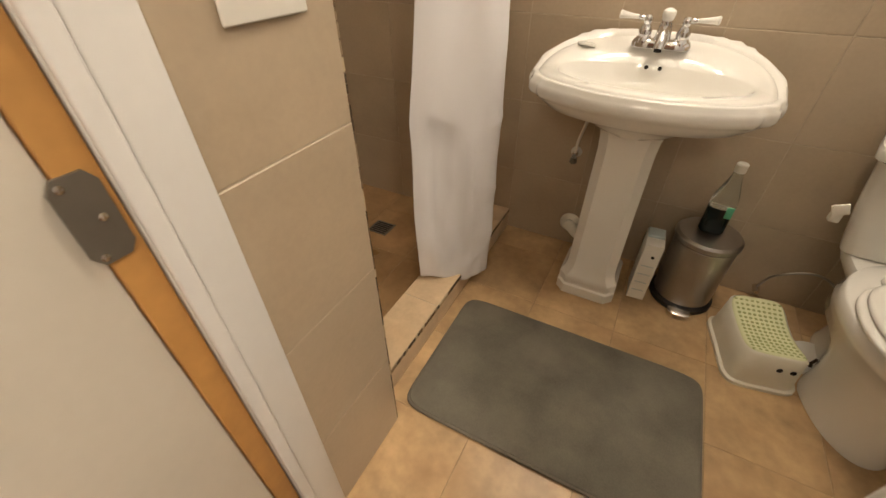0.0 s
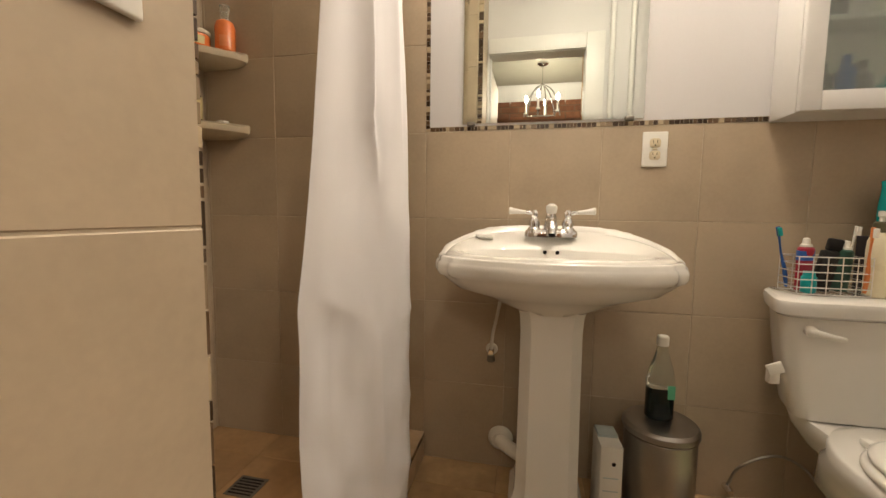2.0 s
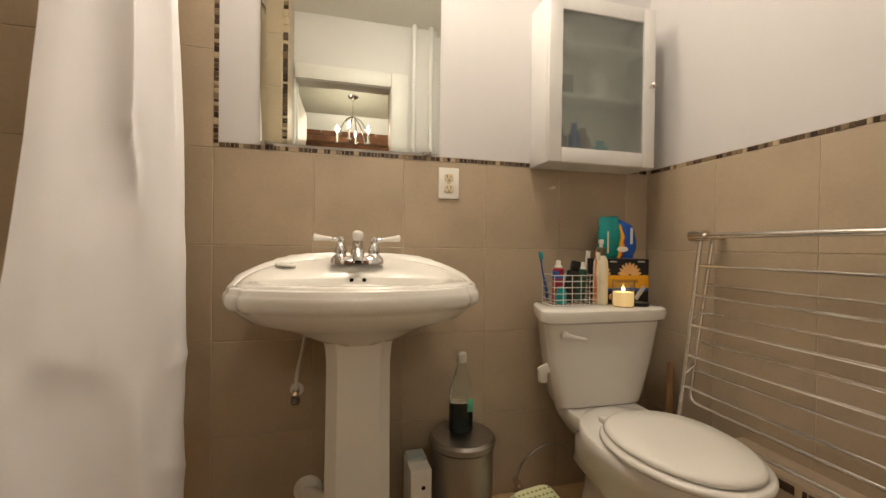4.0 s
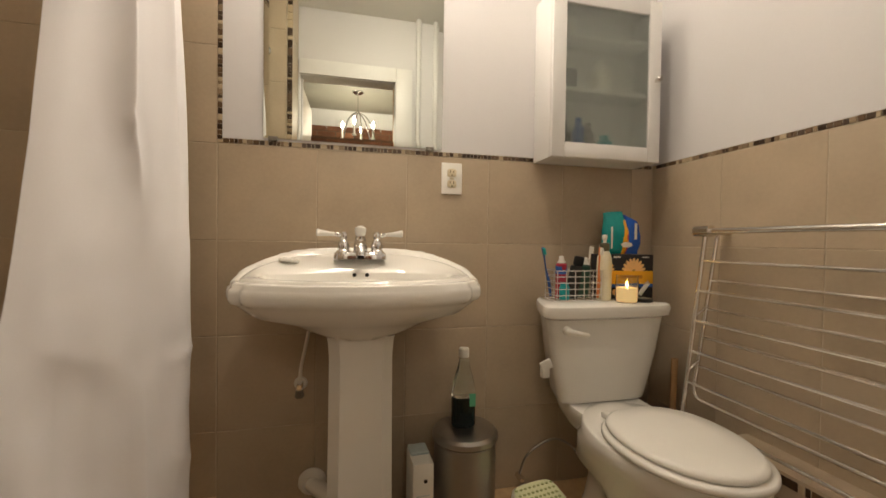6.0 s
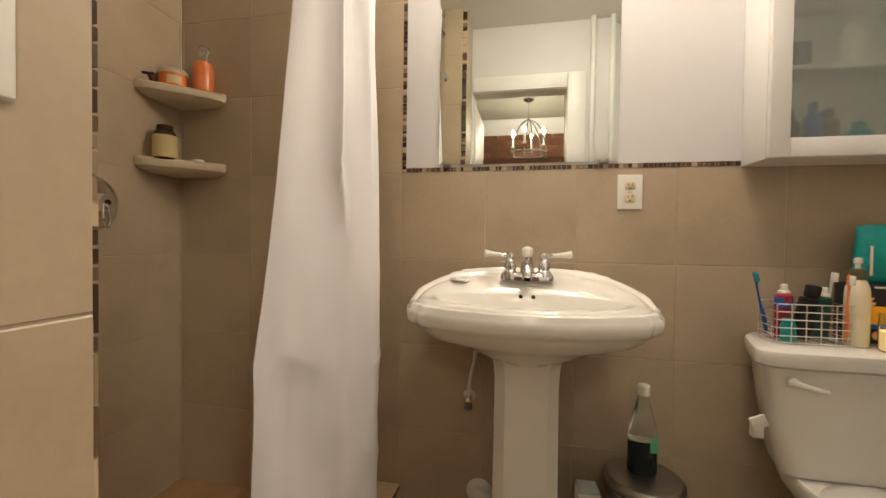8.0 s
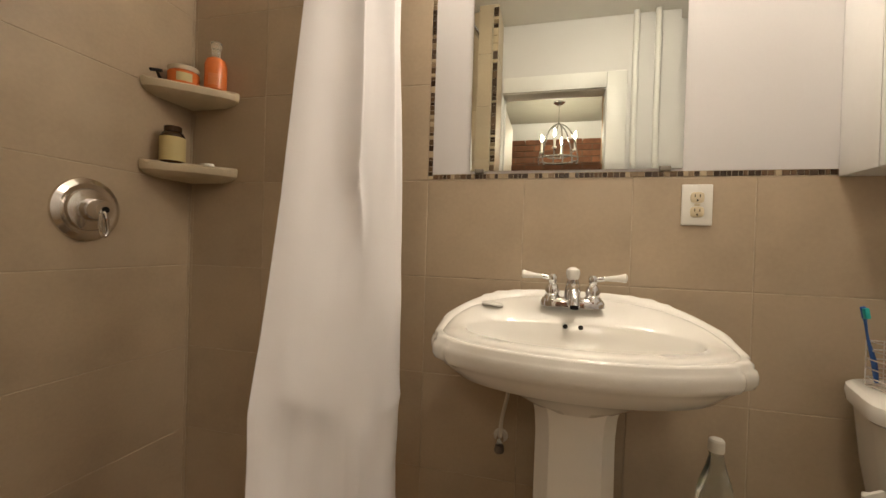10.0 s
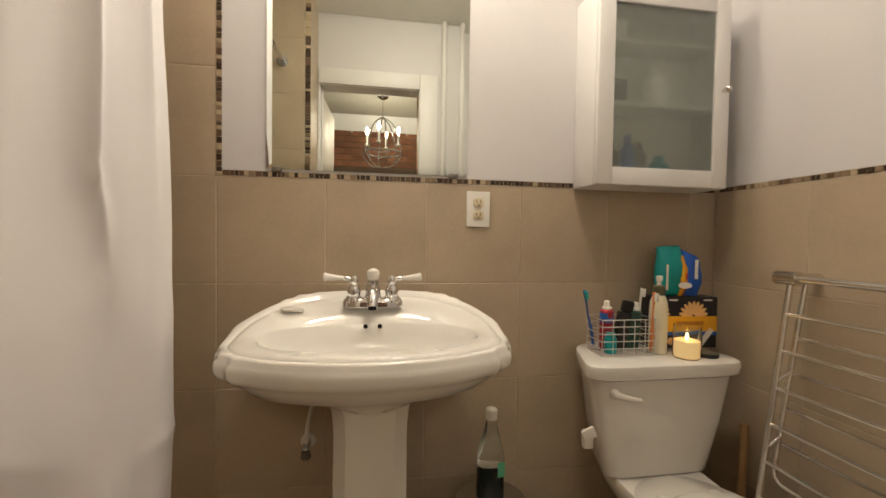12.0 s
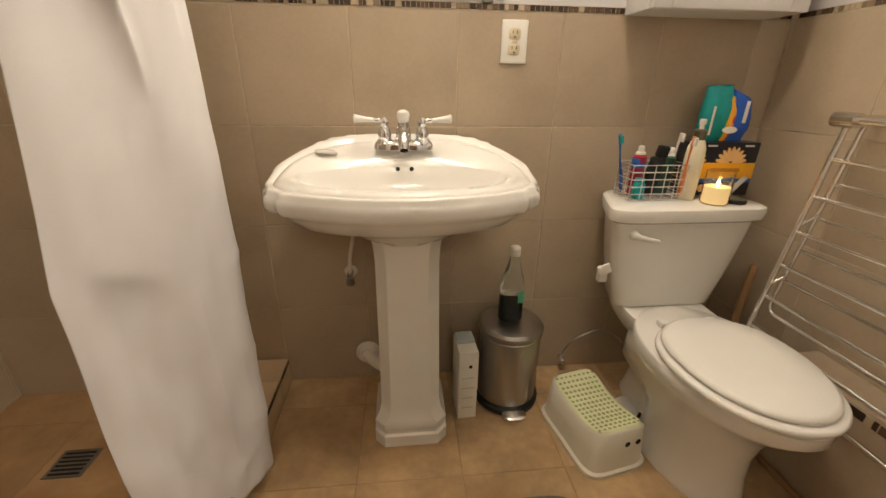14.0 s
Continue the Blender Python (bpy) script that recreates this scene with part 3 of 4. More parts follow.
# ---- vanity light over the mirror ----
vanity = thing("vanity_light", pose(0.0, 0, 2.13), "chrome bar light with three bulbs over the mirror", "wall lamp")
part("back_plate", box(-0.26, 0.26, -0.03, -0.001, -0.05, 0.05, 0.008), M_CHROME, vanity)
for x in (-0.18, 0.0, 0.18):
    arm = part("socket", lathe([(0.028, 0), (0.028, 0.05), (0.02, 0.055)], 20), M_CHROME, vanity, at=Matrix.Translation((x, -0.03, 0)) @ pose(0, 0, 0, 90, 0, 0))
    part("bulb", lathe([(0.014, -0.052), (0.03, -0.03), (0.036, -0.005), (0.03, 0.02), (0.015, 0.033), (0.001, 0.036)], 20), M_BULB, vanity, at=Matrix.Translation((x, -0.125, 0)) @ pose(0, 0, 0, 90, 0, 0))


# ---- wall cabinet ----
def build_cabinet(m):
    w, h, d = 0.43, 0.58, 0.122
    c = thing("wall_cabinet", m, "white wall cabinet with frosted glass door over the toilet", "cabinet")
    part("side", box(0, 0.016, -d, 0, 0, h, 0.001), M_TRIM, c)
    part("side", box(w - 0.016, w, -d, 0, 0, h, 0.001), M_TRIM, c)
    part("bottom", box(0.016, w - 0.016, -d, 0, 0, 0.016), M_TRIM, c)
    part("top", box(0.016, w - 0.016, -d, 0, h - 0.016, h), M_TRIM, c)
    part("back", box(0.016, w - 0.016, -0.006, 0, 0.016, h - 0.016), M_TRIM, c)
    for z in (0.245, 0.437):
        part("shelf", box(0.017, w - 0.017, -0.100, -0.007, z, z + 0.014, 0.001), M_TRIM, c)
    dr = part("door", box(0, 0.05, -d - 0.018, -d - 0.002, 0, h, 0.0025), M_TRIM, c)
    for b in ((w - 0.05, w, 0, h), (0.0505, w - 0.0505, 0, 0.052), (0.0505, w - 0.0505, h - 0.052, h)):
        part("door_rail", box(b[0], b[1], -d - 0.018, -d - 0.002, b[2], b[3], 0.0025), M_TRIM, dr)
    part("glass_pane", box(0.046, w - 0.046, -d - 0.011, -d - 0.007, 0.048, h - 0.048), M_FROST, dr, "frosted glass pane")
    part("knob", lathe([(0.006, 0), (0.006, 0.010), (0.010, 0.015), (0.011, 0.022), (0.007, 0.027)], 16), M_NICKEL, dr, "round satin nickel knob", at=Matrix.Translation((w - 0.022, -d - 0.018, 0.295)) @ pose(0, 0, 0, 90, 0, 0))
    return c


cabinet = build_cabinet(pose(0.640, -0.0015, 1.219))

# ---- bath mat ----
bath_mat = thing("bath_mat", pose(0.03, -0.795, 0.0, 0, 0, 0.5), "flat grey microfibre bath mat with rounded corners", "bath mat")
part("mat_body", loft([oval(0, 0, 0.406, 0.249, 0.001, 96, 14), oval(0, 0, 0.411, 0.254, 0.008, 96, 14), oval(0, 0, 0.405, 0.248, 0.014, 96, 14), oval(0, 0, 0.30, 0.19, 0.0145, 96, 14)]), M_MAT, bath_mat)
part("binding", tube([Vector(p) for p in oval(0, 0, 0.409, 0.252, 0.006, 96, 14)] + [Vector(oval(0, 0, 0.409, 0.252, 0.006, 96, 14)[0])], 0.006, 8), M_MATEDGE, bath_mat)

# ---- bathroom ceiling dome, added as unseen fill light ----
M_FILLDOME = mat("opal_fill_dome", (0.9, 0.88, 0.82), 0.4, emit=(1.0, 0.87, 0.70), strength=CEILING_FILL, bump=0)
dome = thing("added_ceiling_lamp", pose(0.30, -0.62, CEIL), "added unseen opal dome lamp, evens out the bathroom light", "ceiling lamp")
part("dome", lathe([(0.13, -0.02), (0.125, -0.045), (0.10, -0.07), (0.06, -0.085), (0.001, -0.09)], 32), M_FILLDOME, dome)
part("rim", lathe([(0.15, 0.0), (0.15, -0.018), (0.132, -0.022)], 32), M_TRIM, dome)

# Unseen lamp added in the hall to brighten the partition and door jamb.
M_HALLFILL = mat("hall_fill_dome", (0.9, 0.88, 0.82), 0.4, emit=(1.0, 0.86, 0.68), strength=HALL_FILL, bump=0)
hall_fill_lamp = thing("added_ceiling_lamp", pose(0.95, -2.3, HC), "added opal dome lamp out of sight in the hall, fills light through the doorway", "ceiling lamp")
part("dome", lathe([(0.13, -0.02), (0.125, -0.045), (0.10, -0.07), (0.06, -0.085), (0.001, -0.09)], 32), M_HALLFILL, hall_fill_lamp)
part("rim", lathe([(0.15, 0.0), (0.15, -0.018), (0.132, -0.022)], 32), M_TRIM, hall_fill_lamp)

# ---- chandelier ----
ch = thing("chandelier", pose(0.035, -2.98, HC), "chrome basket chandelier with lit candle bulbs", "chandelier")
part("canopy", lathe([(0.06, 0), (0.058, -0.012), (0.03, -0.03), (0.008, -0.036)], 24), M_CHROME, ch)
part("chain", tube([(0, 0, -0.03), (0, 0, -0.12), (0, 0, -0.22)], 0.004, 8), M_CHROME, ch)
part("ring", tube([(0.20 * math.cos(a), 0.20 * math.sin(a), -0.58) for a in [2 * math.pi * k / 48 for k in range(49)]], 0.009, 10), M_CHROME, ch)
for k in range(6):
    a = 2 * math.pi * (k + 0.3) / 6
    c, s = math.cos(a), math.sin(a)
    part("rib", tube(curve_pts([(0.20 * c, 0.20 * s, -0.58), (0.185 * c, 0.185 * s, -0.64), (0.12 * c, 0.12 * s, -0.71), (0.0, 0.0, -0.735)], 6), 0.006, 8), M_CHROME, ch)
    part("arm", tube(curve_pts([(0, 0, -0.21), (0.10 * c, 0.10 * s, -0.28), (0.165 * c, 0.165 * s, -0.42), (0.20 * c, 0.20 * s, -0.58)], 6), 0.006, 8), M_CHROME, ch)
for k in range(4):
    a = 2 * math.pi * (k + 0.15) / 4
    x, y = 0.165 * math.cos(a), 0.165 * math.sin(a)
    cd = part("candle_sleeve", lathe([(0.022, -0.50), (0.024, -0.49), (0.011, -0.485), (0.011, -0.385)], 14), M_WHITEP, ch, at=pose(x, y, 0))
    part("bulb", lathe([(0.007, -0.384), (0.011, -0.365), (0.0115, -0.352), (0.007, -0.330), (0.001, -0.312)], 14), M_CANDLEBULB, cd)
    part("branch", tube(curve_pts([(0, 0, -0.57), (x * 0.5, y * 0.5, -0.56), (x, y, -0.50)], 6), 0.005, 8), M_CHROME, ch)

# ---- outlet and switch ----
outlet = thing("wall_outlet", pose(0.3245, -0.0015, 1.1455), "white duplex outlet plate with ivory sockets on the tiles", "outlet")
part("plate", box(-0.0375, 0.0375, -0.006, 0, -0.0555, 0.0555, 0.003, 3), M_WHITEP, outlet)
for z in (-0.0195, 0.0195):
    sk = part("socket", loft([oval(0, 0, 0.0165 * k, 0.0145 * k, d, 28, 3.5) for k, d in ((1, 0), (1, 0.0015), (0.93, 0.0022))]), M_IVORY, outlet, "ivory socket", at=Matrix.Translation((0, -0.006, z)) @ pose(0, 0, 0, 90, 0, 0))
    for x, h in ((-0.0062, 0.0042), (0.0062, 0.0034)):
        part("slot", box(x - 0.0011, x + 0.0011, 0.0005 - 0.001 + 0.001, 0.0042 * 2, 0.0018, 0.0026), M_DARK, sk)
    part("ground_hole", lathe([(0.0026, 0.0018), (0.0026, 0.0026)], 12), M_DARK, sk, at=pose(0, -0.0075, 0))
part("test_button", box(-0.007, 0.007, -0.0075, -0.006, -0.003, 0.003, 0.0005), M_IVORY, outlet)
switch = thing("light_switch", pose(XP + 0.0012, -1.216, 1.129), "cream double switch plate on the tiled partition", "light switch")
part("plate", box(0, 0.006, -0.060, 0.060, -0.057, 0.057, 0.003, 3), M_WHITEP, switch)
for y in (-0.023, 0.023):
    part("toggle", box(0.0058, 0.014, y - 0.005, y + 0.005, -0.004, 0.012, 0.0015), M_WHITEP, switch)

# ---- plumbing ----
valve = thing("supply_valve", pose(-0.181, -0.0015, 0.445), "small white water stop valve with braided supply hose", "valve")
part("hose", tube(curve_pts([(0.03, -0.03, 0.20), (0.018, -0.035, 0.13), (0.004, -0.035, 0.06), (0.0, -0.03, 0.0)], 8), 0.006, 10), M_WHITEP, valve)
part("body", tube([(0, -0.0, 0), (0, -0.03, 0), (0, -0.045, 0)], [0.011, 0.011, 0.008], 12), M_CHROME, valve)
part("knob", lathe([(0.012, -0.035), (0.015, -0.03), (0.012, -0.012)], 14), M_PLATE, valve, "dark brown valve knob", at=pose(0, -0.035, 0))
part("escutcheon", lathe([(0.022, 0), (0.018, 0.005)], 18), M_WHITEP, valve, at=Matrix.Translation((0, 0, 0)) @ pose(0, 0, 0, 90, 0, 0))
trap = thing("drain_pipe", pose(-0.142, -0.0015, 0.112), "white plastic drain pipe with wall flange", "pipe")
part("flange", lathe([(0.045, 0), (0.045, 0.006), (0.034, 0.02), (0.03, 0.026)], 24), M_WHITEP, trap, at=Matrix.Translation((0, 0, 0)) @ pose(0, 0, 0, 90, 0, 0))
part("pipe", tube(curve_pts([(0, -0.018, 0), (0.02, -0.045, 0.0), (0.05, -0.075, 0.0), (0.085, -0.10, 0.0)], 6), 0.024, 16), M_WHITEP, trap)
supply = thing("toilet_supply_hose", pose(0.60, -0.0015, 0.05), "thin grey toilet supply hose looping off the wall", "hose")
part("hose", tube(curve_pts([(0.0, -0.01, 0.0), (0.02, -0.04, 0.09), (0.11, -0.045, 0.140), (0.18, -0.05, 0.118), (0.215, -0.09, 0.075), (0.218, -0.105, 0.09)], 8), 0.0042, 10), M_STEEL, supply)
part("stop_valve", tube([(0, 0, -0.005), (0, -0.025, -0.005), (0, -0.04, -0.005)], [0.012, 0.012, 0.007], 12), M_NICKEL, supply)

# ---- carton beside the pedestal ----
M_CARTON = mat("white_carton", (0.72, 0.70, 0.64), 0.7, var=0.06, bump=0.05)
M_CARTONTOP = mat("pale_blue_print", (0.45, 0.52, 0.52), 0.6, var=0.15, bump=0.05)
carton = thing("narrow_carton", pose(0.190, -0.185, 0, 0, 0, 3), "narrow white carton standing on the floor by the pedestal", "box")
part("carton_body", box(-0.031, 0.031, -0.055, 0.055, 0.0, 0.262, 0.002), M_CARTON, carton)
part("flap", box(-0.029, 0.029, -0.005, 0.053, 0.262, 0.272, 0.003), M_CARTONTOP, carton, "pale blue printed flap")
part("hole", lathe([(0.006, 0), (0.006, 0.0012)], 14), M_DARK, carton, at=Matrix.Translation((0.006, -0.055, 0.21)) @ pose(0, 0, 0, 90, 0, 0))
for z in (0.045, 0.085, 0.125, 0.165):
    part("print_bar", box(-0.022, 0.02, -0.0562, -0.055, z, z + 0.003), M_CARTONTOP, carton)

# ---- pedal bin with bottle ----
pbin = thing("pedal_bin", pose(0.348, -0.137, 0), "round brushed steel pedal bin with black base ring", "waste bin")
part("base_ring", lathe([(0.108, 0), (0.112, 0.006), (0.112, 0.022), (0.103, 0.032)], 48), M_BLACK, pbin)
part("body", lathe([(0.101, 0.03), (0.101, 0.274), (0.097, 0.278)], 56), M_STEEL, pbin)
part("collar", lathe([(0.099, 0.277), (0.099, 0.284)], 48), M_BLACK, pbin)
part("lid", lathe([(0.106, 0.283), (0.108, 0.287), (0.107, 0.300), (0.099, 0.309), (0.07, 0.315), (0.03, 0.317), (0.001, 0.3175)], 56), M_STEEL, pbin)
part("rear_hinge", box(0.04, 0.075, 0.055, 0.085, 0.03, 0.295, 0.006), M_BLACK, pbin, at=pose(0, 0, 0, 0, 0, -40))
part("pedal", loft([oval(0.0, -0.122, 0.040, 0.026, z, 28, 2.6) for z in (0.012, 0.022)] + [oval(0.0, -0.122, 0.034, 0.02, 0.026, 28, 2.6)]), M_NICKEL, pbin, "shiny steel pedal")
M_LIQ = mat("dark_teal_liquid", (0.004, 0.012, 0.012), 0.15, var=0.1, bump=0)
M_LABEL = mat("green_label", (0.10, 0.42, 0.25), 0.5, var=0.1, bump=0)
M_PETG = mat("pale_clear_plastic", (0.86, 0.9, 0.84), 0.08, var=0.02, transmit=0.95, bump=0.0)
bottle = thing("mouthwash_bottle", pose(0.342, -0.135, 0.3178), "clear plastic bottle half full of dark liquid on the bin", "bottle")
part("bottle_body", loft([oval(0, 0, r * 1.12, r * 0.8, z, 32, 2.6) for r, z in ((0.0345, 0.0985), (0.035, 0.10), (0.035, 0.12), (0.03, 0.15), (0.019, 0.19), (0.0135, 0.215), (0.0135, 0.232))]), M_PETG, bottle)
part("liquid", loft([oval(0, 0, r * 1.12, r * 0.8, z, 32, 2.6) for r, z in ((0.030, 0.0), (0.035, 0.006), (0.035, 0.098))]), M_LIQ, bottle, "dark liquid")
part("cap", lathe([(0.016, 0.226), (0.017, 0.23), (0.017, 0.252), (0.014, 0.256)], 22), M_WHITEP, bottle, "white screw cap")
part("label", box(0.012, 0.034, -0.0272, -0.0262, 0.07, 0.112, 0.0004), M_LABEL, bottle, "small green label")


# ---- step stool ----
def stool_ring(hx, hy, waist, z, n=64, dip=0.0):
    out = []
    for x, y, zz in oval(0, 0, hx, hy, z, n, 5):
        f = 1 - (y / hy) ** 2
        out.append((x * (1 - waist * f), y, z - dip * f))
    return out


stool = thing("step_stool", pose(0.573, -0.340, 0, 0, 0, 11), "cream plastic children's step stool with green anti-slip top", "step stool")
part("body", loft([stool_ring(0.112, 0.150, 0.06, 0.0), stool_ring(0.112, 0.150, 0.06, 0.012), stool_ring(0.104, 0.142, 0.08, 0.016), stool_ring(0.098, 0.138, 0.09, 0.07, dip=0.006),
                   stool_ring(0.094, 0.134, 0.12, 0.142, dip=0.026), stool_ring(0.088, 0.128, 0.13, 0.149, dip=0.028)], cap1=False), M_STOOL, stool, angle=45)
part("tread", loft([*[stool_ring(0.087 * k, 0.127 * k, 0.13, z, dip=0.028) for k, z in ((1.005, 0.1475), (0.97, 0.1515))], *[[(x * k, y, 0.1515 - 0.028 * (1 - (y / 0.1245) ** 2)) for x, y, z in stool_ring(0.0827, 0.1207, 0.13, 0)] for k in (0.8, 0.4, 0.002)]], cap0=False, cap1=False), M_LIME, stool, "pale green rubber tread", angle=60)
stud = finish(lathe([(0.0056, 0), (0.0053, 0.0014), (0.004, 0.002)], 8), "stud", M_LIMEDOT)
for iy in range(14):
    y = -0.111 + iy * 0.0171
    f = 1 - (y / 0.127) ** 2
    for ix in range(9):
        x = (-0.068 + ix * 0.017) * (1 - 0.13 * f)
        sd = new("stud", stud)
        sd.parent = stool
        sd.matrix_basis = pose(x, y, 0.1512 - 0.028 * f)
for x in (0.0, 0.036):
    part("side_hole", lathe([(0.0085, 0), (0.0085, 0.0012)], 16), M_DARK, stool, "dark round hole", at=Matrix.Translation((x + 0.015, -0.1355, 0.098)) @ pose(0, 0, 0, 86, 0, 0))

# ---- things on the tank ----
TZ = 0.7226
M_WIRE = mat("chrome_wire", (0.78, 0.77, 0.75), 0.38, metal=1.0, bump=0)
basket = thing("wire_basket", pose(0.735, -0.135, TZ), "small chrome wire basket full of toiletries on the tank", "basket")
bw, bd, bh = 0.084, 0.042, 0.105
for z in (0.004, 0.022, 0.043, 0.064, 0.085, bh):
    part("wire", tube([(-bw, -bd, z), (bw, -bd, z), (bw, bd, z), (-bw, bd, z), (-bw, -bd, z)], 0.0016, 6), M_WIRE, basket)
for k in range(6):
    x = -bw + k * bw * 2 / 5
    part("wire", tube([(x, -bd, bh), (x, -bd, 0.003), (x, bd, 0.003), (x, bd, bh)], 0.0014, 6), M_WIRE, basket)


def brush(m, col, head, label):
    b = thing("toothbrush", m, label, "toothbrush", "toiletries in the basket")
    part("handle", tube(curve_pts([(0, 0, 0), (0.002, 0, 0.05), (-0.001, 0, 0.10), (0, 0, 0.15)], 5), [0.004 + 0.0015 * math.sin(k * 0.4) for k in range(16)], 10), col, b)
    part("head", box(-0.005, 0.005, -0.003, 0.003, 0.15, 0.178, 0.002), col, b)
    part("bristles", box(-0.0045, 0.0045, -0.012, -0.003, 0.152, 0.176, 0.001), head, b)
    return b


M_BLUE = mat("blue_plastic", (0.03, 0.12, 0.42), 0.35, var=0.1, bump=0.0)
M_TEAL = mat("teal_plastic", (0.01, 0.38, 0.40), 0.3, var=0.15, bump=0.0)
M_RED = mat("red_plastic", (0.38, 0.025, 0.05), 0.35, var=0.1, bump=0.0)
M_ORANGE = mat("orange_plastic", (0.75, 0.25, 0.08), 0.35, var=0.1, bump=0.0)
M_CREAMB = mat("cream_plastic_bottle", (0.76, 0.70, 0.52), 0.3, var=0.04, bump=0.0)
M_OLIVE = mat("dark_olive_plastic", (0.10, 0.09, 0.05), 0.4, bump=0.0)
# Emission in the wax stands in for flame light scattered through it.
M_WAX = mat("glowing_cream_wax", (0.84, 0.72, 0.50), 0.5, var=0.05, emit=(1.0, 0.60, 0.22), strength=0.6, bump=0)
M_FLAME = mat("candle_flame", (1, 0.7, 0.3), 0.5, emit=(1.0, 0.55, 0.15), strength=60.0, bump=0)
brush(pose(0.668, -0.10, TZ + 0.012, 6, -14, 0), M_BLUE, M_TEAL, "blue toothbrush with teal bristles leaning in the basket")
brush(pose(0.812, -0.165, TZ + 0.012, 8, -7, 15), M_ORANGE, M_WHITEP, "orange and white toothbrush leaning in the basket")
brush(pose(0.802, -0.11, TZ + 0.012, 4, -2, 60), M_WHITEP, M_WHITEP, "white toothbrush standing in the basket")


def tube_of_paste(m, col, cap, label, h=0.12, r=0.02):
    t = thing("toothpaste_tube", m, label, "tube", "toiletries in the basket")
    part("tube_body", loft([oval(0, 0, r * a, r * b, z * h, 24) for a, b, z in ((1.25, 0.12, 0), (1.2, 0.45, 0.3), (1.05, 0.85, 0.7), (0.95, 0.95, 0.98), (0.6, 0.6, 1.02))]), col, t)
    part("cap", lathe([(r * 0.68, 1.02 * h), (r * 0.66, 1.02 * h + 0.006), (r * 0.45, 1.02 * h + 0.008), (r * 0.4, 1.02 * h + 0.022), (r * 0.3, 1.02 * h + 0.024)], 18), cap, t)
    return t


tp = tube_of_paste(pose(0.695, -0.125, TZ + 0.008, 3, -3, 10), M_RED, M_WHITEP, "red and blue toothpaste tube with white cap")
part("stripe", loft([oval(0, 0, 0.0215, 0.0178, z, 24) for z in (0.085, 0.112)]), M_BLUE, tp)
tube_of_paste(pose(0.775, -0.125, TZ + 0.008, 2, 5, -8), mat("dark_green_tube", (0.02, 0.07, 0.05), 0.35, bump=0), M_WHITEP, "dark green paste tube with white cap", 0.115, 0.019)
blackcase = thing("black_case", pose(0.735, -0.12, TZ + 0.006, 4, 9, 0), "slim black toiletry case in the basket", "case", "toiletries in the basket")
part("case_body", box(-0.021, 0.021, -0.012, 0.012, 0, 0.115, 0.006), M_BLACK, blackcase)
part("case_top", box(-0.014, 0.020, -0.010, 0.010, 0.115, 0.150, 0.006), M_BLACK, blackcase)
cup = thing("teal_jar", pose(0.688, -0.158, TZ + 0.006), "small teal plastic jar in the basket", "jar", "toiletries in the basket")
part("jar_body", lathe([(0.015, 0), (0.017, 0.003), (0.017, 0.042), (0.013, 0.048)], 20), M_TEAL, cup)
part("jar_lid", lathe([(0.0135, 0.047), (0.0135, 0.058)], 20), M_TEAL, cup)

pump = thing("pump_bottle", pose(0.846, -0.150, TZ), "tall cream pump bottle with dark olive collar", "bottle")
part("bottle_body", lathe([(0.022, 0), (0.025, 0.003), (0.0255, 0.12), (0.024, 0.15), (0.018, 0.168), (0.0135, 0.174)], 28), M_CREAMB, pump)
part("collar", lathe([(0.0165, 0.173), (0.0165, 0.198), (0.012, 0.202)], 22), M_OLIVE, pump, "dark olive collar")
part("nozzle", lathe([(0.006, 0.200), (0.006, 0.214), (0.009, 0.216), (0.009, 0.228), (0.004, 0.230)], 16), M_WHITEP, pump)

candle = thing("candle_jar", pose(0.897, -0.205, TZ), "lit cream candle in a clear glass jar", "candle")
part("wax", lathe([(0.030, 0.003), (0.0335, 0.006), (0.0335, 0.050)], 28), M_WAX, candle, "cream wax with the flame's glow added")
part("glass", loft([oval(0, 0, r, r, z, 32) for r, z in ((0.033, 0.0), (0.0362, 0.004), (0.037, 0.068), (0.035, 0.078), (0.0355, 0.092), (0.0335, 0.092), (0.033, 0.078), (0.0345, 0.068), (0.0345, 0.004), (0.030, 0.002))], cap1=True), M_GLASS, candle)
part("flame", lathe([(0.001, 0.0505), (0.0045, 0.056), (0.004, 0.062), (0.0008, 0.070)], 12), M_FLAME, candle, "small candle flame")
# Black lid lying apart beside the candle jar.
clid = thing("loose_lid", pose(0.968, -0.196, TZ), "flat round black tin lid lying on the tank", "tin")
part("lid_disc", lathe([(0.032, 0), (0.033, 0.002), (0.033, 0.009), (0.031, 0.011), (0.001, 0.011)], 28), M_BLACK, clid)
part("lid_top", lathe([(0.028, 0.0110), (0.028, 0.0118)], 28), M_OLIVE, clid)

M_BOXBLACK = mat("black_printed_card", (0.015, 0.014, 0.018), 0.4, var=0.2, bump=0.0)
M_YELLOW = mat("yellow_print", (0.80, 0.40, 0.02), 0.45, var=0.05, bump=0.0)
M_PETAL = mat("peach_petal_print", (0.85, 0.52, 0.22), 0.5, var=0.15, bump=0.0)
M_BLUEP = mat("deep_blue_print", (0.02, 0.11, 0.45), 0.4, var=0.05, bump=0.0)
M_WHITEPR = mat("white_print", (0.75, 0.73, 0.68), 0.5, bump=0.0)
bx = thing("pad_box", pose(0.967, -0.085, TZ, 0, 0, -3), "black carton with yellow band and a flower print", "box")
part("carton_body", box(-0.108, 0.108, -0.03, 0.03, 0, 0.160, 0.0015), M_BOXBLACK, bx)
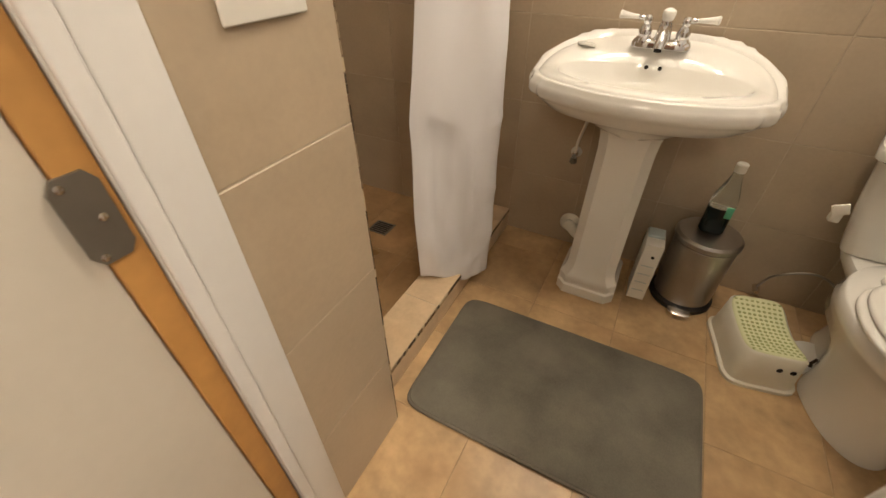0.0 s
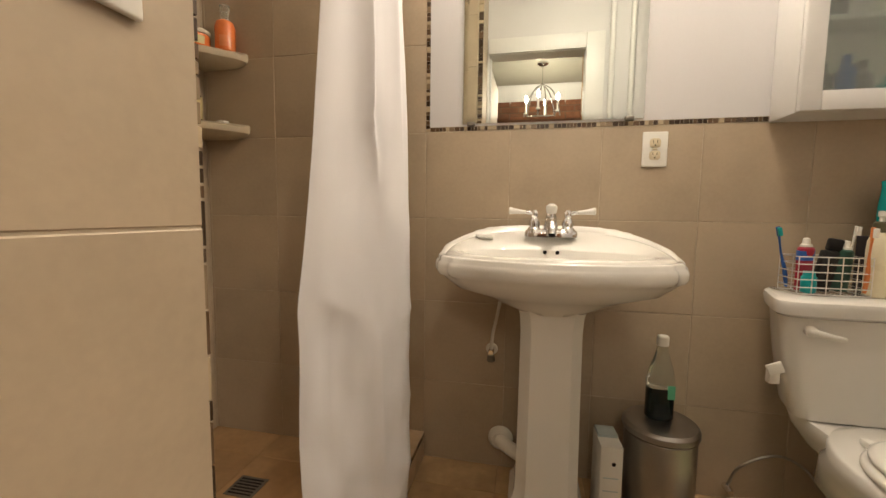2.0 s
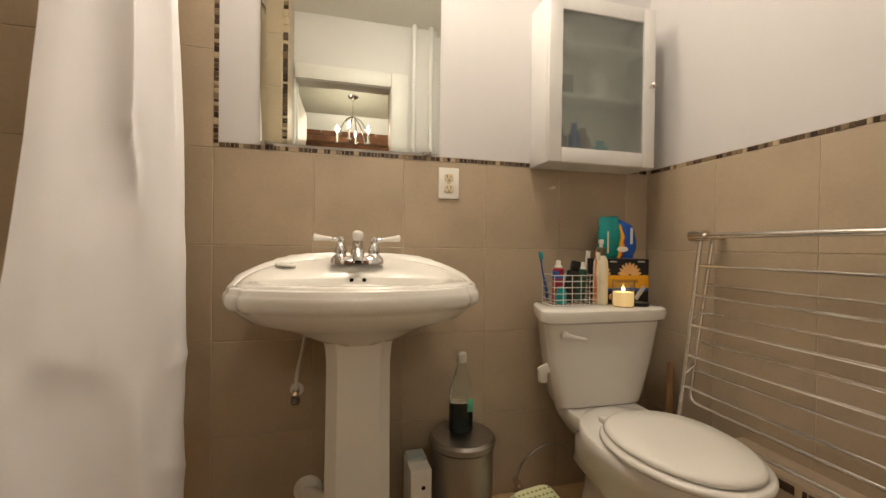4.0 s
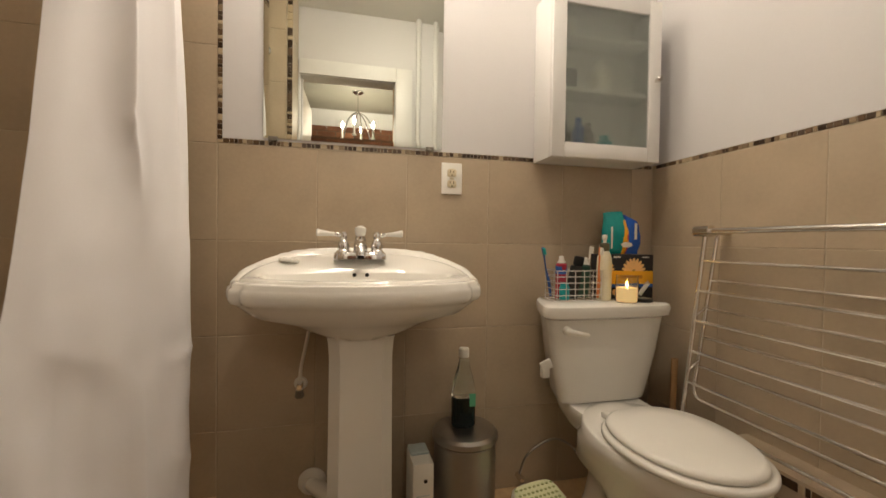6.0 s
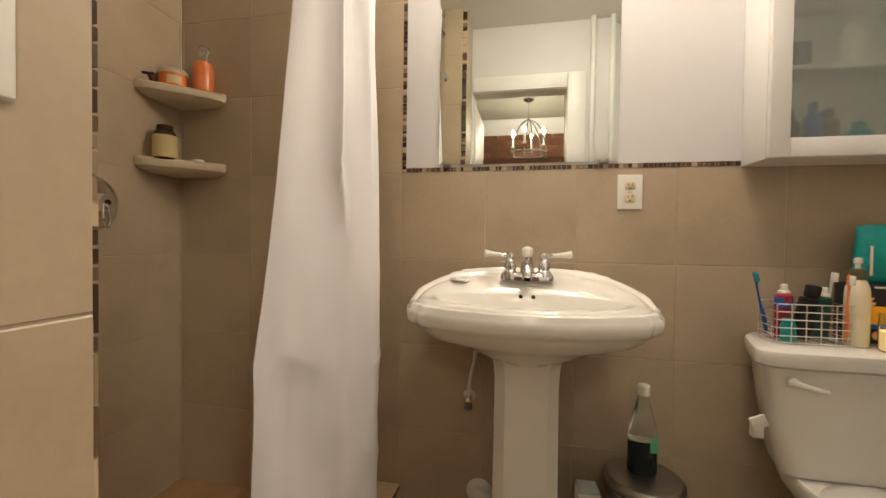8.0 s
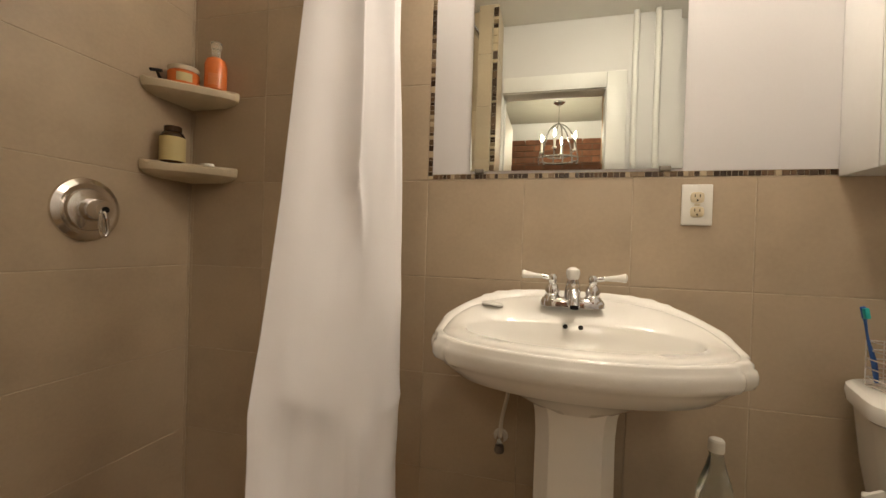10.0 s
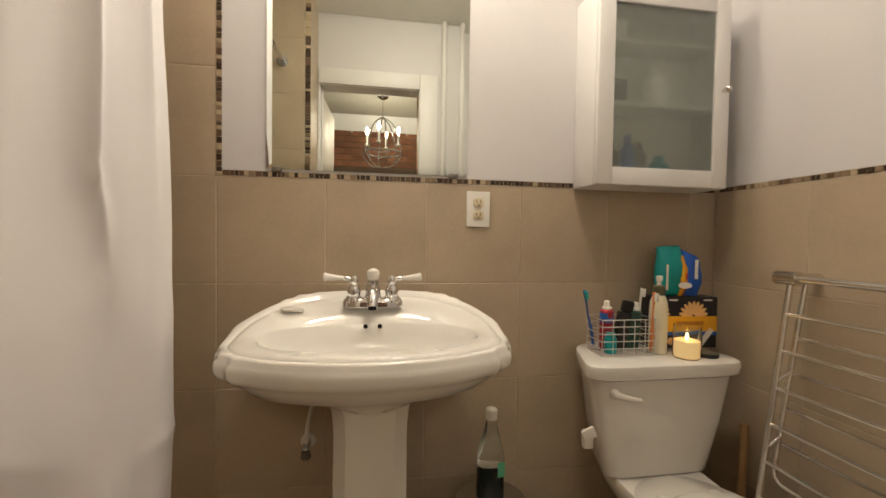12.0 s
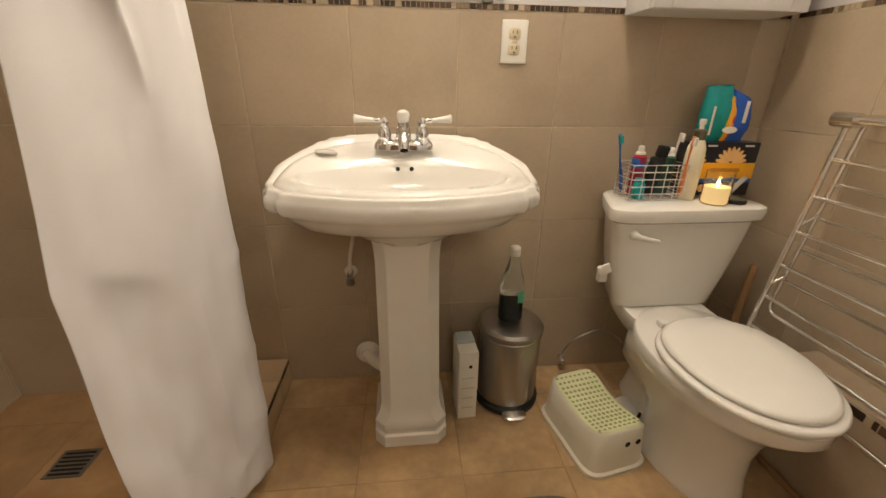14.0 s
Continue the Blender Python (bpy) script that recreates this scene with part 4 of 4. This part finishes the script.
part("yellow_band", box(-0.105, 0.1075, -0.0312, -0.030, 0.052, 0.100, 0.0003), M_YELLOW, bx)
part("blue_band", box(-0.105, 0.1075, -0.0310, -0.030, 0.040, 0.052, 0.0003), M_BLUEP, bx)
for cx, nn in ((0.028, 9), (-0.098, 5)):
    for k in range(nn):
        a = math.pi * (k + 0.5) / nn if nn == 9 else math.pi * (k + 0.5) / nn / 2
        px, pz = cx + 0.027 * math.cos(a), 0.100 + 0.027 * math.sin(a)
        part("petal", loft([[(px + r * (0.022 * math.cos(t) * math.cos(a) - 0.0065 * math.sin(t) * math.sin(a)), y, pz + r * (0.022 * math.cos(t) * math.sin(a) + 0.0065 * math.sin(t) * math.cos(a)))
                             for t in [2 * math.pi * q / 14 for q in range(14)]] for r, y in ((1, -0.030), (1, -0.0307 - 0.0001 * (k % 2)))]), M_PETAL, bx)
part("word_bar", box(-0.03, 0.062, -0.0318, -0.0311, 0.072, 0.084), mat("orange_print", (0.55, 0.22, 0.02), 0.5, bump=0), bx)
for x in (-0.08, -0.04, 0.075):
    part("word_bar", box(x - 0.014, x + 0.014, -0.0312, -0.030, 0.148, 0.153), M_WHITEPR, bx)
for x, sz in ((-0.045, 0.012), (-0.015, 0.016), (0.012, 0.012)):
    part("petal", lathe([(sz, 0), (sz * 0.9, 0.0008)], 12), M_PETAL, bx, at=Matrix.Translation((x, -0.030, 0.022)) @ pose(0, 0, 0, 90, 0, 0))
part("pad_print", box(-0.009, 0.009, -0.0312, -0.030, -0.03, 0.03, 0.0003), M_WHITEPR, bx, at=pose(0.072, 0, 0.036, 0, 38, 0))

M_TEALBAG = mat("teal_plastic_film", (0.01, 0.30, 0.30), 0.25, var=0.2, scale=20, bump=0.4)
M_BLUEBAG = mat("blue_plastic_film", (0.02, 0.10, 0.48), 0.25, var=0.2, scale=20, bump=0.4)
bag = thing("wipes_pack", pose(0.955, -0.085, TZ + 0.1612, 0, 0, -4), "crumpled teal and blue plastic pack on the carton", "packet")


def film(x0, x1, top0, top1, th):
    rings = []
    for k in range(13):
        f = k / 12
        ring = []
        for q in range(28):
            a = 2 * math.pi * q / 28
            cx = (x0 + x1) / 2 + 0.006 * math.sin(3 * f)
            hx = (x1 - x0) / 2 * (0.86 + 0.14 * math.sin(math.pi * min(1, f * 1.1)))
            x = cx + hx * math.copysign(abs(math.cos(a)) ** 0.6, math.cos(a))
            top = top0 + (top1 - top0) * (x - x0) / (x1 - x0)
            y = th * (0.25 + 0.75 * math.sin(math.pi * (0.12 + 0.80 * f))) * math.sin(a) + 0.007 * noise.noise((x * 40, f * 5, 2))
            ring.append((x, y, 0.001 + f * top + (0.006 * noise.noise((x * 30, 1, f * 3)) if k == 12 else 0)))
        rings.append(ring)
    return loft(rings)


part("teal_side", film(-0.075, 0.012, 0.150, 0.158, 0.026), M_TEALBAG, bag, "teal plastic film", angle=60)
part("blue_side", film(0.004, 0.074, 0.148, 0.115, 0.025), M_BLUEBAG, bag, "deep blue plastic film", angle=60)
part("yellow_strip", film(-0.006, 0.020, 0.135, 0.12, 0.0275), M_YELLOW, bag, angle=60)
part("red_strip", film(0.006, 0.016, 0.105, 0.10, 0.0285), M_RED, bag, angle=60)
part("white_print", box(-0.052, -0.046, -0.029, -0.027, 0.02, 0.10, 0.0005), M_WHITEPR, bag)
part("white_print", loft([[(0.010 + 0.022 * math.cos(t), y, 0.035 + 0.010 * math.sin(t)) for t in [2 * math.pi * q / 16 for q in range(16)]] for y in (-0.0275, -0.0300)]), M_WHITEPR, bag)
part("word_bar", box(0.042, 0.052, -0.028, -0.0255, 0.055, 0.115, 0.0005), M_WHITEPR, bag)

# air freshener clip hanging on the tank's side
clip = thing("freshener_clip", pose(0.600, -0.205, 0.515), "white plastic clip holder hung on the tank side", "clip")
part("clip_body", box(-0.022, 0.004, -0.022, 0.0, -0.028, 0.02, 0.004), M_WHITEP, clip)
part("flap", box(-0.024, 0.014, -0.030, -0.022, 0.005, 0.036, 0.002), M_WHITEP, clip, at=pose(0, 0, 0, 0, -24, 0))

# soap on the sink
soap = part("soap_bar", loft([oval(0, 0, 0.030 * k, 0.018 * k, z, 28, 2.6) for k, z in ((0.85, 0), (1, 0.004), (0.95, 0.009), (0.6, 0.012))]), M_PORC, at=pose(-0.205, -0.115, 0.852, -10, 8, 20))
tagged(soap, "worn white soap bar on the sink rim", "soap")

# ---- toilet brush ----
tbrush = thing("toilet_plunger", pose(1.092, -0.205, 0), "plunger with wooden handle behind the toilet", "plunger")
part("cup", lathe([(0.055, 0), (0.06, 0.01), (0.05, 0.06), (0.02, 0.085), (0.015, 0.10)], 28), M_BLACK, tbrush)
part("handle", tube([(0, 0, 0.09), (-0.002, -0.003, 0.3), (0.0, -0.006, 0.52)], 0.011, 14), M_HANDLE, tbrush, "pale wooden handle")


# ---- drying rack on the side wall ----
rack = thing("drying_rack", pose(0, 0, 0), "wall-hung satin steel towel drying rack, folded down", "drying rack")
Y0, Y1 = -0.343, -0.872
for y in (Y0 + 0.003, Y1 - 0.03):
    br = part("bracket", tube([(1.068, y + 0.027, 0.965), (1.068, y - 0.027, 0.965)], 0.018, 20), M_NICKEL, rack, "round steel bracket")
    part("bracket_arm", tube([(1.068, y, 0.965), (1.1, y, 0.965), (XR, y, 0.965)], 0.012, 14), M_NICKEL, br)
part("top_rail", tube([(1.068, Y0, 0.965), (1.068, Y1, 0.965)], 0.0095, 14), M_NICKEL, rack)
fx = lambda z: 1.072 - (0.955 - z) * 0.125
bx2 = lambda z: 1.112 - (0.955 - z) * 0.155


def hung_frame(name, xz, ya, yb, top, bottom, r, c=0.03):
    """One bent tube: down a side, round the lower corner, along the foot and up again."""
    pts = [(xz(z), ya, z) for z in (top, top - 0.15, (top + bottom) / 2, bottom + 0.12, bottom + c)]
    turn = [(math.sin(a), math.cos(a)) for a in [math.pi / 2 * k / 6 for k in range(1, 7)]]
    pts += [(xz(bottom + c - c * q), ya - c + c * w, bottom + c - c * q) for q, w in turn]
    pts += [(x, ya + yb - y, z) for x, y, z in reversed(pts)]
    return part(name, tube(pts, r, 12), M_NICKEL, rack)


hung_frame("front_frame", fx, Y0, Y1, 0.955, 0.303, 0.0072)
hung_frame("rear_frame", bx2, Y0 - 0.006, Y1 + 0.006, 0.950, 0.442, 0.0062)
for z in (0.872, 0.777, 0.682, 0.587, 0.491, 0.396):
    part("front_bar", tube([(fx(z), Y0, z), (fx(z), Y1, z)], 0.0048, 10), M_NICKEL, rack)
for z in (0.81, 0.72, 0.63, 0.54):
    part("rear_bar", tube([(bx2(z), Y0 - 0.006, z), (bx2(z), Y1 + 0.006, z)], 0.0045, 10), M_NICKEL, rack)
for z in (0.70, 0.53):
    part("stay", tube([(fx(z), Y0 - 0.004, z), (bx2(z + 0.03), Y0 - 0.01, z + 0.03)], 0.0045, 8), M_NICKEL, rack)

# ---- shower: corner shelves, their things, valve, drain ----
for z, name in ((1.235, "a"), (1.507, "b")):
    prof = []
    for k in range(25):
        a = math.pi / 2 * k / 24
        r = 0.205 * (1 - 0.20 * math.sin(2 * a) ** 2 + 0.05 * math.exp(-((k - 12) / 3.0) ** 2))
        prof.append((r * math.cos(a), -r * math.sin(a)))
    def shelf_ring(k, zz):
        return [(0.002, -0.002, zz)] + [(max(x * k, 0.002), min(y * k, -0.002), zz + (0.008 if i in (0, 1, 23, 24) and zz > 0.02 else 0)) for i, (x, y) in enumerate(prof)]
    sh = thing("corner_shelf", pose(XL, 0, z), "cream stone corner shelf in the shower", "shelf", "shower corner shelves")
    part("slab", loft([shelf_ring(0.72, -0.018), shelf_ring(0.90, -0.010), shelf_ring(0.985, 0.002), shelf_ring(1.0, 0.014), shelf_ring(1.0, 0.022), shelf_ring(0.98, 0.026)]), M_SHELF, sh)
S1, S2 = 1.235 + 0.0265, 1.507 + 0.0265
M_ORJAR = mat("orange_gel_jar", (0.80, 0.22, 0.06), 0.25, var=0.15, bump=0.0)
M_AMBER = mat("dark_amber_glass", (0.05, 0.025, 0.01), 0.12, bump=0)
M_PAPER = mat("cream_paper_label", (0.62, 0.52, 0.26), 0.6, var=0.06, bump=0)
oj = thing("orange_jar", pose(XL + 0.055, -0.095, S2) @ Matrix.Diagonal((1.2, 1.2, 1.2, 1)), "squat orange cream jar with pale lid", "jar")
part("jar_body", lathe([(0.036, 0), (0.040, 0.004), (0.040, 0.040), (0.037, 0.044)], 28), M_ORJAR, oj)
part("jar_lid", lathe([(0.041, 0.043), (0.041, 0.054), (0.038, 0.057), (0.001, 0.057)], 28), M_SHELF, oj)
part("label", loft([[(0.0405 * math.cos(a), 0.0405 * math.sin(a), z) for a in [-1.2 + 1.0 * q / 10 for q in range(11)]] for z in (0.010, 0.034)], closed=False, cap0=False, cap1=False), M_PAPER, oj)
ob_ = thing("orange_bottle", pose(XL + 0.142, -0.046, S2) @ Matrix.Diagonal((1.15, 1.15, 1.22, 1)), "orange pump bottle with clear cap", "bottle")
part("bottle_body", lathe([(0.028, 0), (0.031, 0.004), (0.031, 0.075), (0.026, 0.09), (0.013, 0.098)], 28), M_ORJAR, ob_)
part("cap", lathe([(0.012, 0.097), (0.012, 0.125), (0.016, 0.128), (0.016, 0.140), (0.010, 0.145)], 20), M_PETG, ob_)
part("label", loft([[(0.0315 * math.cos(a), 0.0315 * math.sin(a), z) for a in [-1.5 + 0.9 * q / 8 for q in range(9)]] for z in (0.012, 0.045)], closed=False, cap0=False, cap1=False), M_ORANGE, ob_)
rz = thing("razor", pose(XL + 0.02, -0.150, S2 + 0.006, 0, 0, 30), "black razor lying on the shelf edge", "razor")
part("handle", tube([(0, 0.03, 0.0), (0.0, -0.005, 0.008), (0.0, -0.035, 0.022)], [0.004, 0.005, 0.004], 8), M_BLACK, rz)
part("blade_head", box(-0.018, 0.018, -0.045, -0.033, 0.018, 0.026, 0.002), M_BLACK, rz)
am = thing("amber_jar", pose(XL + 0.052, -0.128, S1) @ Matrix.Diagonal((1.15, 1.15, 1.3, 1)), "dark amber jar with cream paper label", "jar")
part("jar_body", lathe([(0.030, 0), (0.033, 0.004), (0.033, 0.070), (0.027, 0.082), (0.02, 0.086)], 28), M_AMBER, am)
part("label", lathe([(0.0337, 0.008), (0.0337, 0.070)], 28, cap0=False, cap1=False), M_PAPER, am)
part("lid", lathe([(0.023, 0.085), (0.023, 0.098), (0.02, 0.10)], 24), M_AMBER, am)
sp = part("soap_bar", loft([oval(0, 0, 0.034 * k, 0.022 * k, z, 28, 2.4) for k, z in ((0.85, 0), (1, 0.006), (0.93, 0.014), (0.5, 0.018))]), M_PORC, at=pose(XL + 0.125, -0.058, S1, 0, 0, -25))
tagged(sp, "white oval soap bar on the corner shelf", "soap")

sv = thing("shower_valve", pose(XL, -0.353, 1.087) @ pose(0, 0, 0, 0, 90, 0), "round chrome shower valve with loop lever", "shower valve")
part("escutcheon", lathe([(0.092, 0), (0.090, 0.006), (0.075, 0.014), (0.062, 0.012), (0.058, 0.018), (0.03, 0.024)], 48), M_NICKEL, sv)
part("hub", lathe([(0.034, 0.015), (0.032, 0.045), (0.027, 0.068), (0.024, 0.075), (0.001, 0.076)], 28), M_CHROME, sv)
part("lever", tube(curve_pts([(0.0, -0.006, 0.070), (0.02, 0.0, 0.078), (0.06, 0.008, 0.074), (0.075, 0.0, 0.072), (0.06, -0.010, 0.074), (0.02, -0.014, 0.076), (0.0, -0.008, 0.07)], 6), 0.0055, 10), M_CHROME, sv)
part("index_button", lathe([(0.009, 0.0758), (0.009, 0.078)], 16), M_DARK, sv)

fd = thing("floor_drain", pose(-0.972, -0.312, 0.0008), "square dark metal shower drain grate", "drain", kind="")
part("frame", box(-0.052, 0.052, -0.048, 0.048, 0, 0.003, 0.001), M_PLATE, fd)
for k in range(6):
    part("slot", box(-0.042, 0.042, -0.040 + k * 0.014, -0.033 + k * 0.014, 0.003, 0.0036), M_DARK, fd)

# ---- low tiled ledge along the side wall ----
ledge = wall("ledge", [(1.056, XR - 0.0005, YF + 0.001, -0.42, -0.004, 0.346)], M_TILE, "low taupe tiled ledge with mosaic edge behind the rack", "ledge")

rod_low = thing("floor_pipe", pose(1.043, -0.40, 0.0085), "thin brown pipe with a white coupling along the ledge", "pipe")
part("pipe", tube([(0, 0, 0), (0, -0.3, 0), (0, -0.72, 0)], 0.0085, 12), M_HANDLE, rod_low)
part("coupling", tube([(0, -0.215, 0), (0, -0.232, 0), (0, -0.249, 0)], 0.0125, 14), M_WHITEP, rod_low, "white plastic coupling")

# ---- what stands in the cabinet ----
CABX, CABZ = 0.640, 1.219
M_GREYBOX = mat("grey_cloth_box", (0.22, 0.22, 0.22), 0.8, bump=0.1)
gb = part("storage_box", box(0, 0.10, -0.08, -0.02, 0, 0.075, 0.004), M_GREYBOX, at=pose(CABX + 0.03, 0, CABZ + 0.259))
tagged(gb, "dark grey fabric box on the cabinet shelf", "box")
for x, r, h, z, mm in ((0.09, 0.026, 0.13, 0.0165, M_GREYBOX), (0.15, 0.022, 0.15, 0.0165, M_BLUE), (0.185, 0.028, 0.13, 0.0165, M_GREYBOX), (0.26, 0.03, 0.09, 0.0165, M_TEAL), (0.24, 0.035, 0.12, 0.2595, M_WHITEP), (0.10, 0.03, 0.07, 0.4515, M_WHITEP)):
    cb = part("cabinet_bottle", lathe([(r * 0.9, 0), (r, 0.004), (r, h * 0.7), (r * 0.5, h * 0.82), (r * 0.5, h)], 20), mm, at=pose(CABX + x, -0.055, CABZ + z))
    tagged(cb, "blurred toiletry bottle behind the frosted glass", "bottle", "bottles in the cabinet")

# ---- tiles and mosaic ----
XJ, ZJ = -0.435, 0.305
z_low, z_all = [0, 0.305, 0.61, 0.915, DADO - 0.001], [k * ZJ for k in range(8)] + [CEIL]
lay(wall_back, "tile", (0, 0, 0), (1, 0, 0), (0, 0, 1), steps(XJ, XR, XJ, 0.30), z_low, M_TILE)
lay(wall_back, "tile", (0, 0, 0), (1, 0, 0), (0, 0, 1), steps(XL, XJ, XJ, 0.305), z_all, M_TILE)
lay(wall_left, "tile", (XL, 0, 0), (0, 1, 0), (0, 0, 1), steps(YP, 0, -0.61, 0.60), z_all, M_TILE)
lay(wall_right, "tile", (XR, 0, 0), (0, -1, 0), (0, 0, 1), steps(0, -YF, 0.31, 0.30), z_low, M_TILE)
lay(partition, "tile", (XP, 0, 0), (0, 1, 0), (0, 0, 1), [YF + 0.002, YP], z_all, M_TILE)
lay(partition, "tile", (0, YP, 0), (-1, 0, 0), (0, 0, 1), steps(-XP + 0.036, -XL, -XP + 0.036, 0.30), z_all, M_TILE)
lay(floor, "tile", (0, 0, 0), (1, 0, 0), (0, 1, 0), steps(CX1, XR, 0.15, 0.30), steps(YF, 0, -0.45, 0.30), M_FLOOR)
lay(floor, "tile", (0, 0, 0), (1, 0, 0), (0, 1, 0), steps(DX0, DX1, 0.15, 0.30), steps(YH, YF, -0.45, 0.30), M_FLOOR)
lay(floor, "tile", (0, 0, 0.0), (1, 0, 0), (0, 1, 0), steps(XL, CX0, -0.75, 0.30), steps(YP, 0, -0.45, 0.30), M_WETFLOOR)
lay(curb, "tile", (0, 0, CZ), (1, 0, 0), (0, 1, 0), [CX0, CX1 - 0.001], steps(YP, 0, -0.72, 0.30), M_CURB)
lay(curb, "tile", (CX1, 0, 0), (0, 1, 0), (0, 0, 1), steps(YP, 0, -0.72, 0.30), [0, 0.078], M_CURB)
lay(curb, "tile", (CX0, 0, 0), (0, -1, 0), (0, 0, 1), steps(0, -YP, 0.12, 0.30), [0, CZ - 0.008], M_CURB)


def mosaic_steps(a, b, lo=0.011, hi=0.019):
    out = [a]
    while out[-1] < b - hi:
        out.append(out[-1] + random.choice((lo, 0.014, 0.016, hi)))
    return out + [b]


lay(wall_back, "mosaic_piece", (0, -0.001, DADO), (1, 0, 0), (0, 0, 1), mosaic_steps(-0.420, XR), [0.001, 0.0165], M_MOSAIC, gap=0.002, t=0.006, bevel=0.0008)
lay(wall_back, "mosaic_piece", (-0.436, -0.001, 0), (1, 0, 0), (0, 0, 1), [0.0, 0.0155], mosaic_steps(DADO + 0.001, 1.95), M_MOSAIC, gap=0.002, t=0.006, bevel=0.0008)
lay(wall_right, "mosaic_piece", (XR - 0.001, 0, DADO), (0, -1, 0), (0, 0, 1), mosaic_steps(0.002, 1.30), [0.001, 0.0165], M_MOSAIC, gap=0.002, t=0.006, bevel=0.0008)
lay(partition, "mosaic_piece", (XP, YP + 0.0045, 0), (-1, 0, 0), (0, 0, 1), [0.0005, 0.030], mosaic_steps(0.002, 2.4, 0.022, 0.045), M_MOSAIC, gap=0.003, t=0.0055, bevel=0.0008)
lay(curb, "mosaic_piece", (CX1 + 0.001, 0, 0), (0, 1, 0), (0, 0, 1), mosaic_steps(YP, -0.002, 0.022, 0.045), [0.078, 0.094], M_MOSAIC, gap=0.003, t=0.006, bevel=0.0008)
# bricks
rows_z = [k * 0.073 for k in range(0, 34)]
for k, z in enumerate(rows_z):
    z1 = z + 0.073
    if z < 1.2 or z1 > HC - 0.10:
        continue
    lay(wall_brick, "brick", (0, HY, 0), (1, 0, 0), (0, 0, 1), steps(-1.1, 1.1, (k % 2) * 0.11, 0.22), [z, z1], M_BRICK, gap=0.011, t=0.015, bevel=0.003, uneven=0.003)
lay(ledge, "mosaic_piece", (1.055, 0, 0), (0, -1, 0), (0, 0, 1), mosaic_steps(0.56, 0.80, 0.025, 0.05), [0.312, 0.338], M_MOSAIC, gap=0.003, t=0.006, bevel=0.0008)
